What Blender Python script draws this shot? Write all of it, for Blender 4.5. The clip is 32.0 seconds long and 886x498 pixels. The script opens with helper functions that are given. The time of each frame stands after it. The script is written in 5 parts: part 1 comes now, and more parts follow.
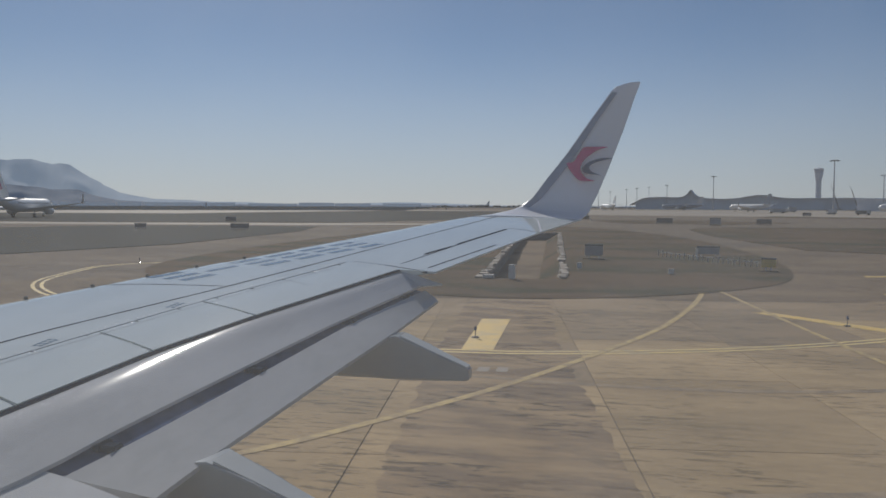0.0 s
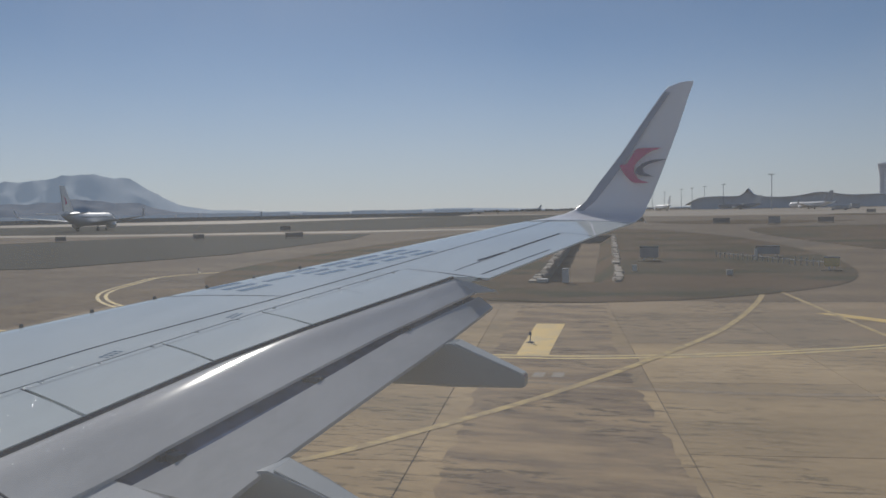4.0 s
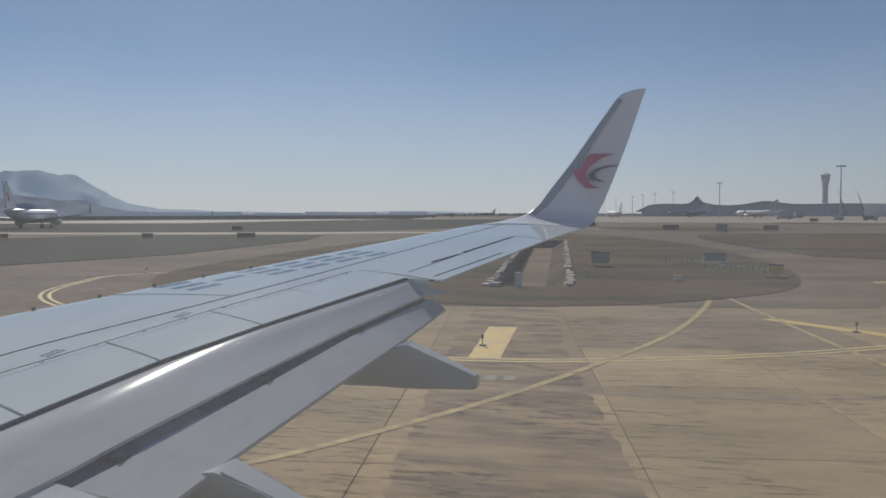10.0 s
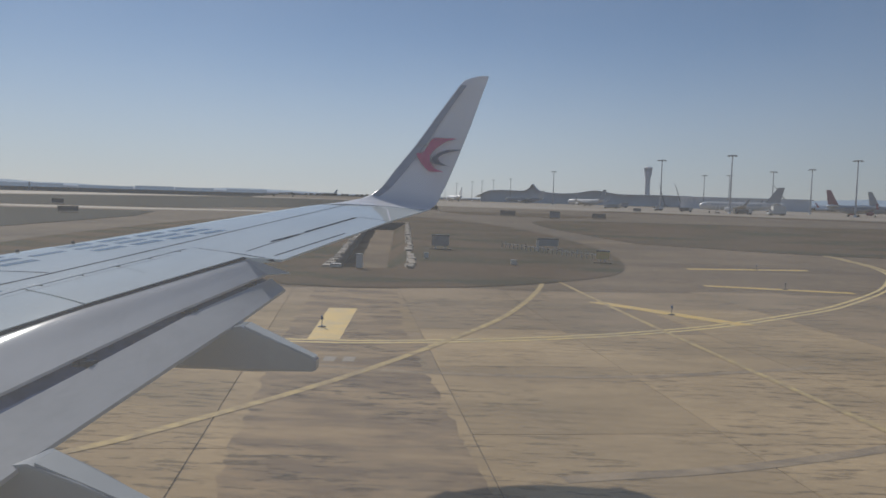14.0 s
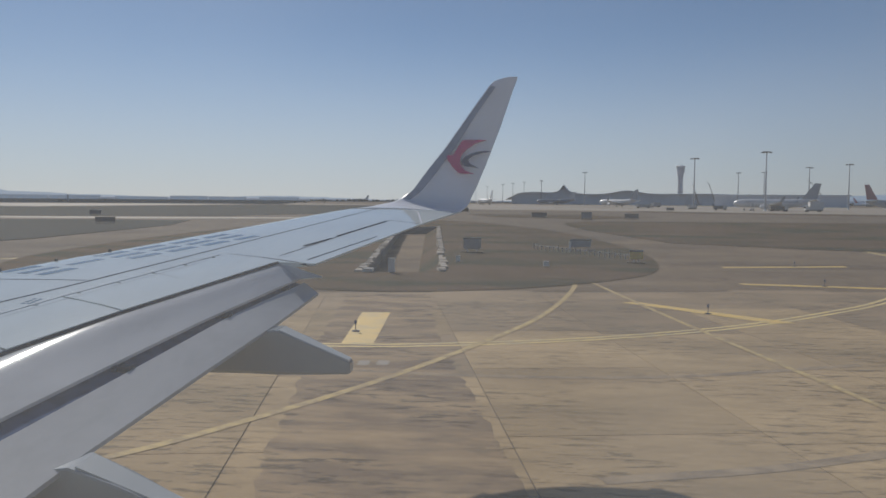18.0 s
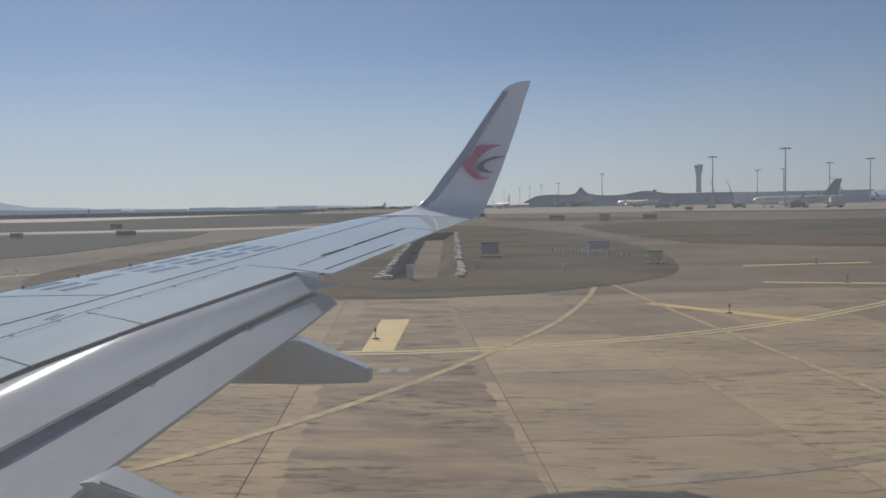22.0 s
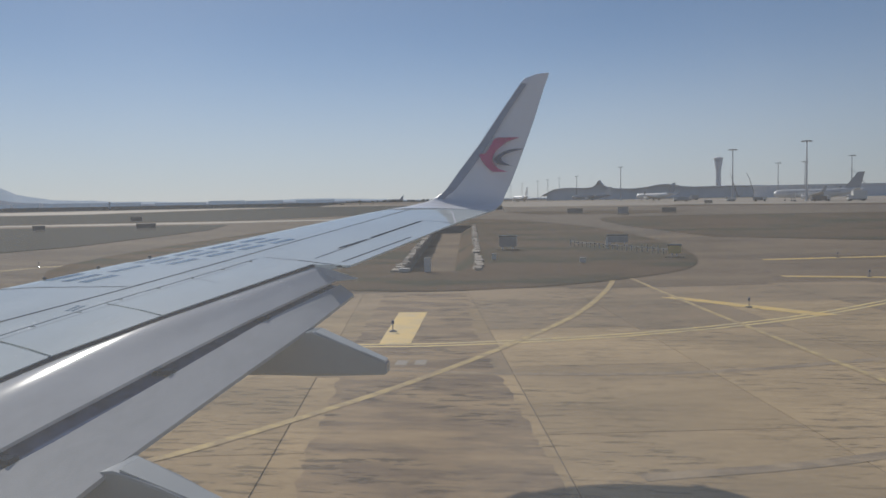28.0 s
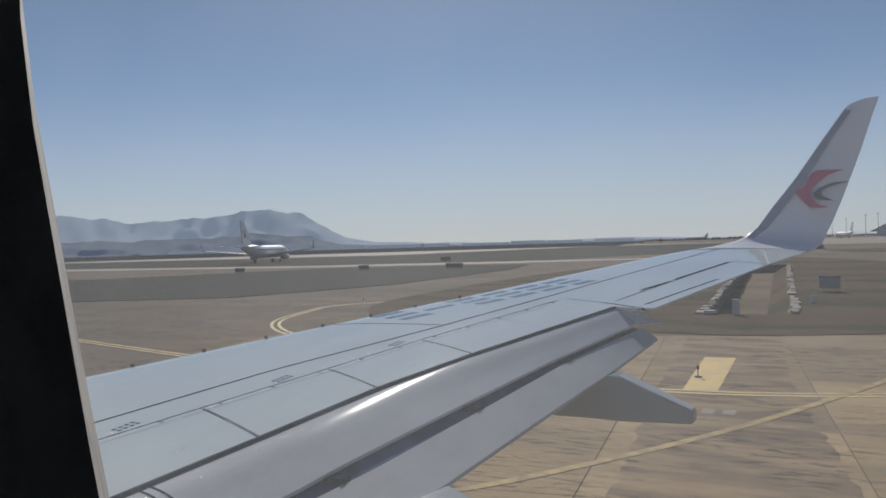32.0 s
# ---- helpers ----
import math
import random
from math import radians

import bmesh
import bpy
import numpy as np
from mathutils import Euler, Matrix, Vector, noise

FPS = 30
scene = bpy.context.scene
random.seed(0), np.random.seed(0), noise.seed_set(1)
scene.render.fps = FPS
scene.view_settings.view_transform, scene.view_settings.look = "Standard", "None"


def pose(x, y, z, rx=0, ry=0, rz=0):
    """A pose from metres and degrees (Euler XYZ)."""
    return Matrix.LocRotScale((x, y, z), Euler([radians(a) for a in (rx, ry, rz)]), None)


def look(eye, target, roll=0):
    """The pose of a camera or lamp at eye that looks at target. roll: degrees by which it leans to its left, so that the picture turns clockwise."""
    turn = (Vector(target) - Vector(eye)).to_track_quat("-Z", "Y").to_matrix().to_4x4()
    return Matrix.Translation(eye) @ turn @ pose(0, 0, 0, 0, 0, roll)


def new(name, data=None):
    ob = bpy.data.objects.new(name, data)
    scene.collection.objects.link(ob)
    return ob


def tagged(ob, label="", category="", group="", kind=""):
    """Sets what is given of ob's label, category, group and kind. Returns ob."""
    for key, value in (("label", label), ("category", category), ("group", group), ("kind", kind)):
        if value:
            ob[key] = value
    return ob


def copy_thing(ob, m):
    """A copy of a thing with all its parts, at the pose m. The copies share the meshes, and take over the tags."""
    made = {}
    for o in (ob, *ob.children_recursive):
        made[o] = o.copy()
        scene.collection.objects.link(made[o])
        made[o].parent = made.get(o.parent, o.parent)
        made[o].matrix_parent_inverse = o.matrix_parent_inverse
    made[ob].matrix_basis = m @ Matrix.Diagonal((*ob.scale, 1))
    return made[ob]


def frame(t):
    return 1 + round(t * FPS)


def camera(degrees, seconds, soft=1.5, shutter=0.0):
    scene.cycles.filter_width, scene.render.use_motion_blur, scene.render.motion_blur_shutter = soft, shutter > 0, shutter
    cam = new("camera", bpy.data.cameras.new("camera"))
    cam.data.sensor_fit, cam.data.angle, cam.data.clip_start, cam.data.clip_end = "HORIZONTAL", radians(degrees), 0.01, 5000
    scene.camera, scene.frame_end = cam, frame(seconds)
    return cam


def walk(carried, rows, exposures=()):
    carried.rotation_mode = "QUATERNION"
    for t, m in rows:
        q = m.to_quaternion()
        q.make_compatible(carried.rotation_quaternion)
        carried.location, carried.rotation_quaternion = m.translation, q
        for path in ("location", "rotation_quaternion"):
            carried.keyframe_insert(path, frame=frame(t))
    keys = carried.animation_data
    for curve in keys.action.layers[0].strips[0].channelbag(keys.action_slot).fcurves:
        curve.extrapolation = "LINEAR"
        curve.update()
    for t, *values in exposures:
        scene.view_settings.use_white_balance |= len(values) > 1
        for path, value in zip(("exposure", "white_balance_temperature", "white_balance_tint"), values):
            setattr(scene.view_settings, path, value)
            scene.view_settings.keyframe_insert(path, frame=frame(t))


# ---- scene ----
cam = camera(57.5, 32.0, soft=1.7)
# seconds, place, turn to the nose side, tilt, lean
PATH = [
    (0.0, -0.002, -0.057, 3.647, 13.26, -3.09, 0.19),
    (0.5, 0.004, -0.056, 3.609, 13.01, -3.34, -0.09),
    (1.0, -0.008, -0.048, 3.591, 13.14, -3.19, -0.28),
    (1.5, 0.009, -0.047, 3.598, 14.19, -3.12, -0.73),
    (2.0, -0.006, -0.041, 3.605, 16.57, -3.00, -0.84),
    (2.5, 0.002, -0.040, 3.612, 18.04, -3.26, -0.82),
    (3.0, -0.017, -0.041, 3.607, 18.60, -3.18, -1.08),
    (3.5, 0.002, -0.040, 3.631, 17.55, -3.16, -1.32),
    (4.0, -0.011, -0.056, 3.664, 16.98, -2.69, -1.13),
    (4.5, 0.004, -0.056, 3.646, 16.54, -2.73, -1.20),
    (6.5, -0.004, -0.056, 3.624, 17.30, -2.30, -0.40),
    (7.0, -0.018, -0.056, 3.635, 17.59, -2.27, -0.80),
    (7.5, -0.003, -0.056, 3.630, 17.24, -2.25, -0.61),
    (8.0, 0.008, -0.056, 3.636, 16.91, -2.49, -0.07),
    (8.5, -0.010, -0.056, 3.633, 16.46, -2.80, -0.03),
    (9.0, -0.001, -0.056, 3.668, 15.77, -2.63, 0.07),
    (9.5, -0.010, -0.048, 3.641, 14.93, -2.82, -0.10),
    (10.0, -0.013, -0.041, 3.645, 13.69, -2.51, -0.19),
    (10.5, -0.006, -0.028, 3.646, 12.06, -2.88, -0.51),
    (11.0, -0.019, -0.023, 3.652, 10.71, -3.15, -0.55),
    (11.5, -0.007, -0.011, 3.658, 9.20, -3.04, -0.37),
    (12.0, -0.035, -0.007, 3.635, 7.11, -3.20, 0.24),
    (12.5, -0.021, -0.015, 3.619, 5.40, -2.93, 0.71),
    (13.0, 0.008, 0.004, 3.608, 4.00, -3.38, 1.00),
    (13.5, -0.011, -0.003, 3.622, 3.02, -3.20, 1.35),
    (14.0, -0.035, 0.004, 3.639, 2.43, -3.68, 1.70),
    (14.5, -0.029, -0.006, 3.630, 2.44, -3.57, 1.46),
    (16.5, -0.025, 0.059, 3.623, 2.93, -3.77, 0.76),
    (17.0, -0.033, 0.052, 3.622, 3.70, -3.67, 0.51),
    (17.5, -0.036, 0.035, 3.614, 4.04, -3.63, 0.57),
    (18.0, -0.038, 0.030, 3.609, 4.69, -3.46, 0.46),
    (18.5, -0.008, 0.022, 3.614, 4.82, -3.69, 0.01),
    (19.0, 0.014, 0.005, 3.587, 4.98, -3.09, -0.49),
    (19.5, 0.009, 0.020, 3.623, 4.87, -3.24, -1.01),
    (20.0, -0.002, 0.021, 3.619, 4.60, -3.06, -1.05),
    (20.5, 0.010, 0.011, 3.619, 4.74, -2.95, -0.94),
    (21.0, 0.009, 0.015, 3.614, 4.89, -2.97, -1.13),
    (21.5, 0.008, 0.019, 3.619, 5.22, -3.10, -1.36),
    (22.0, -0.017, 0.017, 3.622, 5.99, -3.07, -1.06),
    (22.5, 0.001, 0.022, 3.618, 6.37, -3.26, -0.57),
    (23.0, 0.004, 0.010, 3.600, 6.66, -3.07, 0.06),
    (23.5, -0.007, 0.012, 3.589, 6.63, -3.34, 0.56),
    (24.0, -0.031, 0.039, 3.574, 6.74, -3.17, 0.43),
    (24.5, -0.005, 0.033, 3.599, 6.02, -2.38, -0.58),
    (26.5, -0.004, 0.013, 3.604, 6.04, -3.40, -0.11),
    (27.0, -0.004, 0.021, 3.603, 6.59, -3.52, -0.51),
    (27.5, 0.004, 0.022, 3.609, 7.13, -3.32, -0.86),
    (28.0, -0.013, 0.022, 3.615, 7.25, -3.53, -1.03),
    (28.5, -0.006, 0.012, 3.594, 8.00, -3.45, -1.33),
    (29.0, -0.010, 0.014, 3.597, 9.99, -3.63, -1.33),
    (29.5, 0.003, -0.025, 3.618, 14.41, -3.90, -1.27),
    (30.0, 0.011, -0.036, 3.638, 18.09, -3.14, -1.19),
    (30.5, 0.019, -0.040, 3.644, 21.75, -2.45, -1.33),
    (31.0, 0.019, -0.050, 3.641, 26.77, -1.93, -1.22),
    (31.5, 0.016, -0.044, 3.636, 28.88, -1.48, -1.59),
    (32.0, -0.029, -0.022, 3.650, 28.16, -0.26, -1.68),
]
walk(cam, [(t, pose(x, y, z, 0, 0, a) @ pose(0, 0, 0, 90 + p) @ pose(0, 0, 0, 0, 0, r)) for t, x, y, z, a, p, r in PATH],
     exposures=[(0.0, -0.26), (4.0, -0.25), (8.0, -0.16), (12.0, -0.16), (20.0, -0.10), (28.0, -0.08), (32.0, -0.14)])

# ---- sky and sun: the sun stands ahead of the wing, 29 degrees to the nose side, 31 degrees high ----
SUN_AZ, SUN_EL = -29.0, 31.4
PANE_LOW, PANE_HIGH = 0.056, 0.128  # how much of the window is dust
world = bpy.data.worlds.new("sky")
scene.world = world
world.use_nodes = True
wn, wl = world.node_tree.nodes, world.node_tree.links
sky = wn.new("ShaderNodeTexSky")
sky.sky_type, sky.sun_disc = "NISHITA", False
sky.sun_elevation, sky.sun_rotation = radians(SUN_EL), radians(SUN_AZ)
sky.altitude, sky.air_density, sky.dust_density, sky.ozone_density = 1900, 0.8, 0.5, 1.8
tone = wn.new("ShaderNodeMix")
tone.data_type, tone.blend_type = "RGBA", "MULTIPLY"
tone.inputs["Factor"].default_value = 1.0
tone.inputs["B"].default_value = (0.90, 1.005, 1.05, 1)
wl.new(sky.outputs[0], tone.inputs["A"])
# pale grey haze low over the whole horizon
way, split, fade = wn.new("ShaderNodeTexCoord"), wn.new("ShaderNodeSeparateXYZ"), wn.new("ShaderNodeMapRange")
fade.interpolation_type = "SMOOTHSTEP"
fade.inputs["From Min"].default_value, fade.inputs["From Max"].default_value = -0.02, 0.22
fade.inputs["To Min"].default_value, fade.inputs["To Max"].default_value = 0.80, 0.0
haze = wn.new("ShaderNodeMix")
haze.data_type = "RGBA"
wl.new(way.outputs["Generated"], split.inputs[0])
wl.new(split.outputs["Z"], fade.inputs["Value"])
wl.new(fade.outputs[0], haze.inputs["Factor"])
wl.new(tone.outputs["Result"], haze.inputs["A"])
# the haze scatters the sun forwards, so it is paler on the sun's side
toward, lobe, pale = wn.new("ShaderNodeVectorMath"), wn.new("ShaderNodeMapRange"), wn.new("ShaderNodeVectorMath")
toward.operation, pale.operation = "DOT_PRODUCT", "SCALE"
toward.inputs[1].default_value = (math.sin(radians(SUN_AZ)), math.cos(radians(SUN_AZ)), 0)
lobe.inputs["From Min"].default_value, lobe.inputs["From Max"].default_value = 0.42, 0.9
lobe.inputs["To Min"].default_value, lobe.inputs["To Max"].default_value = 0.49, 1.05
pale.inputs[0].default_value = (7.1, 7.48, 8.35)
wl.new(way.outputs["Generated"], toward.inputs[0])
wl.new(toward.outputs["Value"], lobe.inputs["Value"])
wl.new(lobe.outputs[0], pale.inputs["Scale"])
wl.new(pale.outputs[0], haze.inputs["B"])
wl.new(haze.outputs["Result"], wn["Background"].inputs[0])
wn["Background"].inputs[1].default_value = 0.060
sun = new("sun", bpy.data.lights.new("sun", "SUN"))
sun.data.energy, sun.data.angle, sun.data.color = 3.3, radians(0.53), (1.0, 0.95, 0.87)
sun_way = Vector((math.sin(radians(SUN_AZ)) * math.cos(radians(SUN_EL)), math.cos(radians(SUN_AZ)) * math.cos(radians(SUN_EL)), math.sin(radians(SUN_EL))))
sun.matrix_world = look(sun_way * 60, (0, 0, 0))


# ---- materials ----
def material(name, colour, rough=0.5, metal=0.0, vary=0.15, scale=3.0, stretch=(1, 1, 1), fine=40.0, bump=0.0, coat=0.0, random_part=0.0, second=None, edge=(0.45, 0.6), glow=None, spec=0.5, streak=0.0):
    """A surface with coarse patches and fine grain, by object coordinates in metres."""
    m = bpy.data.materials.new(name)
    m.use_nodes = True
    n, l = m.node_tree.nodes, m.node_tree.links
    b = n["Principled BSDF"]
    b.inputs["Roughness"].default_value, b.inputs["Metallic"].default_value = rough, metal
    b.inputs["Specular IOR Level"].default_value = spec
    b.inputs["Coat Weight"].default_value, b.inputs["Coat Roughness"].default_value = coat, 0.05
    geo = n.new("ShaderNodeNewGeometry")
    mp = n.new("ShaderNodeMapping")
    mp.inputs["Scale"].default_value = stretch
    l.new(geo.outputs["Position"], mp.inputs[0])
    big = n.new("ShaderNodeTexNoise")
    big.inputs["Scale"].default_value, big.inputs["Detail"].default_value, big.inputs["Roughness"].default_value = scale, 9, 0.66
    small = n.new("ShaderNodeTexNoise")
    small.inputs["Scale"].default_value, small.inputs["Detail"].default_value = fine, 4
    l.new(mp.outputs[0], big.inputs["Vector"])
    l.new(mp.outputs[0], small.inputs["Vector"])
    ramp = n.new("ShaderNodeMapRange")
    ramp.inputs["From Min"].default_value, ramp.inputs["From Max"].default_value = edge
    l.new(big.outputs["Fac"], ramp.inputs["Value"])
    mix = n.new("ShaderNodeMix")
    mix.data_type = "RGBA"
    other = second or tuple(c * (1 - vary) for c in colour)
    mix.inputs["A"].default_value, mix.inputs["B"].default_value = (*colour, 1), (*other, 1)
    l.new(ramp.outputs[0], mix.inputs["Factor"])
    gain = n.new("ShaderNodeMath")
    gain.operation, gain.inputs[1].default_value, gain.inputs[2].default_value = "MULTIPLY_ADD", vary, 1 - vary / 2
    l.new(small.outputs["Fac"], gain.inputs[0])
    value = gain.outputs[0]
    if random_part:
        info = n.new("ShaderNodeObjectInfo")
        more = n.new("ShaderNodeMath")
        more.operation, more.inputs[1].default_value, more.inputs[2].default_value = "MULTIPLY_ADD", random_part, 1 - random_part / 2
        l.new(info.outputs["Random"], more.inputs[0])
        both = n.new("ShaderNodeMath")
        both.operation = "MULTIPLY"
        l.new(value, both.inputs[0])
        l.new(more.outputs[0], both.inputs[1])
        value = both.outputs[0]
    if streak:
        # drawn-out smears, only where a coarse mask lets them show
        sm = n.new("ShaderNodeMapping")
        sm.inputs["Scale"].default_value = (0.60, 2.5, 1)
        l.new(geo.outputs["Position"], sm.inputs[0])
        sn = n.new("ShaderNodeTexNoise")
        sn.inputs["Scale"].default_value, sn.inputs["Detail"].default_value, sn.inputs["Distortion"].default_value = 1.9, 13, 0.15
        sn.inputs["Roughness"].default_value = 0.76
        l.new(sm.outputs[0], sn.inputs["Vector"])
        mask = n.new("ShaderNodeTexNoise")
        mask.inputs["Scale"].default_value, mask.inputs["Detail"].default_value = 0.26, 6
        l.new(geo.outputs["Position"], mask.inputs["Vector"])
        s1, s2 = n.new("ShaderNodeMapRange"), n.new("ShaderNodeMapRange")
        s1.inputs["From Min"].default_value, s1.inputs["From Max"].default_value = 0.52, 0.57
        s2.inputs["From Min"].default_value, s2.inputs["From Max"].default_value = 0.43, 0.54
        l.new(sn.outputs["Fac"], s1.inputs["Value"])
        l.new(mask.outputs["Fac"], s2.inputs["Value"])
        prod, inv, fold = n.new("ShaderNodeMath"), n.new("ShaderNodeMath"), n.new("ShaderNodeMath")
        prod.operation = fold.operation = "MULTIPLY"
        inv.operation, inv.inputs[1].default_value, inv.inputs[2].default_value = "MULTIPLY_ADD", -streak, 1.0
        l.new(s1.outputs[0], prod.inputs[0])
        l.new(s2.outputs[0], prod.inputs[1])
        l.new(prod.outputs[0], inv.inputs[0])
        l.new(value, fold.inputs[0])
        l.new(inv.outputs[0], fold.inputs[1])
        value = fold.outputs[0]
    tint = n.new("ShaderNodeVectorMath")
    tint.operation = "SCALE"
    l.new(mix.outputs["Result"], tint.inputs[0])
    l.new(value, tint.inputs["Scale"])
    l.new(tint.outputs[0], b.inputs["Base Color"])
    if bump:
        bm_ = n.new("ShaderNodeBump")
        bm_.inputs["Strength"].default_value, bm_.inputs["Distance"].default_value = 0.5, bump
        l.new(small.outputs["Fac"], bm_.inputs["Height"])
        l.new(bm_.outputs[0], b.inputs["Normal"])
        l.new(bm_.outputs[0], b.inputs["Coat Normal"])
    if glow:
        b.inputs["Emission Color"].default_value, b.inputs["Emission Strength"].default_value = (*glow[:3], 1), glow[3]
    return m


WHITE = material("white_wing_paint", (0.70, 0.76, 0.76), 0.06, 0.0, 0.07, 0.9, (1, 0.35, 1), 14, 0.0003, 0.0, spec=0.45)
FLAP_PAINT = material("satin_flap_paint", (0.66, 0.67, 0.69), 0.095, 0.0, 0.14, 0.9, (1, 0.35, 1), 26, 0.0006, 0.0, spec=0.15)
# greyer copy of the flap paint, darkened for shade on its steeper slope
AFT_SHADED_PAINT = material("satin_aft_flap_paint_shaded", (0.56, 0.565, 0.575), 0.10, 0.0, 0.16, 0.9, (1, 0.35, 1), 26, 0.0006, 0.0, spec=0.15)
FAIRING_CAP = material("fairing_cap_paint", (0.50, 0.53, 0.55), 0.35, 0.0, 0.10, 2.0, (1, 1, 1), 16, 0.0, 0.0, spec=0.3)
# grey for small details; darkened for the shaded fairing sides under the flap
GREY_PAINT = material("grey_paint_and_fairing_shade", (0.36, 0.385, 0.41), 0.12, 0.0, 0.07, 1.2, (1, 0.4, 1), 16, 0.0, 0.0, spec=0.25)
WINGLET = material("winglet_paint", (0.93, 0.935, 0.99), 0.25, 0.0, 0.05, 1.0, (1, 1, 1), 20, 0.0, 0.05)
RIVET = material("bare_rivet_metal", (0.80, 0.82, 0.84), 0.30, 0.9, 0.1, 8.0)
EDGE_METAL = material("leading_edge_metal", (0.34, 0.40, 0.52), 0.25, 0.1, 0.15, 4.0)
# dark blue painted as the shade inside the flap slot
SLOT_SHADE = material("slot_shade_paint", (0.085, 0.125, 0.24), 0.25, 0, 0.3, 6.0, spec=0.0)
# sealant colour, also painted as shade in the spoiler gap and bracket recesses
SEAM_AND_SHADE = material("seam_sealant_and_gap_shade", (0.020, 0.034, 0.062), 0.15, 0, 0.3, 6.0, spec=0.0)
NAVY = material("navy_marking", (0.03, 0.065, 0.17), 0.4, 0, 0.2, 5.0)
RED = material("red_marking", (0.60, 0.05, 0.23), 0.4, 0, 0.1, 6.0)
BLUE_GREY = material("faded_blue_marking", (0.10, 0.185, 0.27), 0.10, 0, 0.2, 3.0, spec=0.2)
DARK_METAL = material("dark_fitting_metal", (0.07, 0.08, 0.09), 0.2, 0.0, 0.3, 20, spec=0.15)
CONCRETE = material("apron_concrete", (0.438, 0.318, 0.178), 0.9, 0, 0.40, 0.20, (0.6, 1.4, 1), 6.0, 0.006, 0, 0.22, (0.250, 0.182, 0.104), (0.40, 0.66), spec=0.2, streak=0.50)
WORN_CONCRETE = material("weathered_concrete", (0.325, 0.238, 0.147), 0.9, 0, 0.40, 0.20, (0.6, 1.4, 1), 6.0, 0.006, 0, 0.20, (0.196, 0.145, 0.091), (0.40, 0.66), spec=0.2, streak=0.55)
GROUND = material("old_pavement", (0.195, 0.152, 0.115), 0.95, 0, 0.34, 0.08, (0.4, 1.2, 1), 1.2, 0.0, 0, 0, (0.133, 0.108, 0.084), (0.42, 0.62), spec=0.1, streak=0.7)
PALE_STRIP = material("pale_runway_concrete", (0.32, 0.278, 0.23), 0.85, 0, 0.2, 0.05, (0.4, 1, 1), 1.0)
APRON = material("far_apron_concrete", (0.34, 0.30, 0.255), 0.9, 0, 0.25, 0.03, (0.3, 1, 1), 0.6, 0, 0, 0, (0.25, 0.22, 0.185), spec=0.2)
STAIN = material("dark_worn_concrete", (0.192, 0.134, 0.086), 0.9, 0, 0.4, 0.7, (0.5, 1.6, 1), 5.0, 0.003, 0, 0, (0.36, 0.258, 0.15), (0.41, 0.61), spec=0.2, streak=0.7)
GRASS = material("dry_grass", (0.118, 0.080, 0.050), 0.95, 0, 0.75, 0.09, (0.7, 1.5, 1), 1.1, 0.0, 0, 0, (0.056, 0.052, 0.031), (0.45, 0.57), spec=0.05)
# cooler, darker grass colour with the blue of distance haze painted in
FAR_GRASS = material("far_grass_haze_cool", (0.045, 0.048, 0.048), 0.95, 0, 0.4, 0.05, (0.4, 1, 1), 0.5, 0.0, 0, 0, (0.045, 0.047, 0.042), (0.4, 0.62), spec=0.05)
YELLOW = material("yellow_road_paint", (0.72, 0.49, 0.13), 0.75, 0, 0.2, 1.5, (1, 1, 1), 12, 0.002, 0, 0, (0.58, 0.42, 0.17))
OLIVE = material("olive_marking", (0.30, 0.29, 0.14), 0.4, 0, 0.2, 6.0)
PALE_YELLOW = material("worn_yellow_line", (0.74, 0.56, 0.22), 0.8, 0, 0.25, 1.2, (1, 1, 1), 10, 0, 0, 0, (0.52, 0.42, 0.23))
FADED_YELLOW = material("faded_yellow_line", (0.56, 0.42, 0.19), 0.85, 0, 0.3, 2.2, (1, 1, 1), 10, 0, 0, 0, (0.36, 0.27, 0.155), (0.42, 0.6), spec=0.2)
SHOULDER = material("shoulder_pavement", (0.226, 0.167, 0.112), 0.95, 0, 0.34, 0.10, (0.4, 1.2, 1), 1.6, 0.0, 0, 0, (0.140, 0.106, 0.073), (0.42, 0.62), spec=0.1, streak=0.6)
CHANNEL = material("drain_concrete", (0.24, 0.245, 0.25), 0.9, 0, 0.3, 0.8, (1, 1, 3), 9, 0.004, 0, 0, (0.17, 0.165, 0.155), spec=0.1)
CABIN = material("dark_cabin_lining", (0.42, 0.40, 0.38), 0.7, 0, 0.25, 30)
SIGN_DARK = material("sign_back", (0.19, 0.185, 0.185), 0.7, 0, 0.2, 3)
SIGN_PALE = material("sign_pale", (0.34, 0.34, 0.35), 0.6, 0, 0.15, 3)
POST_WHITE = material("white_marker_paint", (0.7, 0.7, 0.68), 0.6, 0, 0.1, 5)
GALV = material("galvanised_steel", (0.46, 0.48, 0.52), 0.5, 0.1, 0.15, 8)
# terminal and tower base colours lifted to pale blue in place of distance haze
TERMINAL = material("terminal_roof_haze_pale", (0.80, 0.84, 0.90), 0.6, 0.1, 0.1, 0.05)
GLASS_WALL = material("terminal_glass_haze_pale", (0.80, 0.85, 0.92), 0.35, 0, 0.15, 0.05, (1, 1, 1), 0.6)
TOWER_WALL = material("tower_concrete_haze_pale", (0.84, 0.87, 0.92), 0.8, 0, 0.1, 0.1)
PLANE_WHITE = material("airliner_white", (0.78, 0.78, 0.78), 0.35, 0, 0.05, 0.3, (1, 1, 1), 2, 0, 0.3)
PLANE_GREY = material("airliner_grey", (0.33, 0.36, 0.41), 0.4, 0, 0.08, 0.3, (1, 1, 1), 2, 0, 0.3)
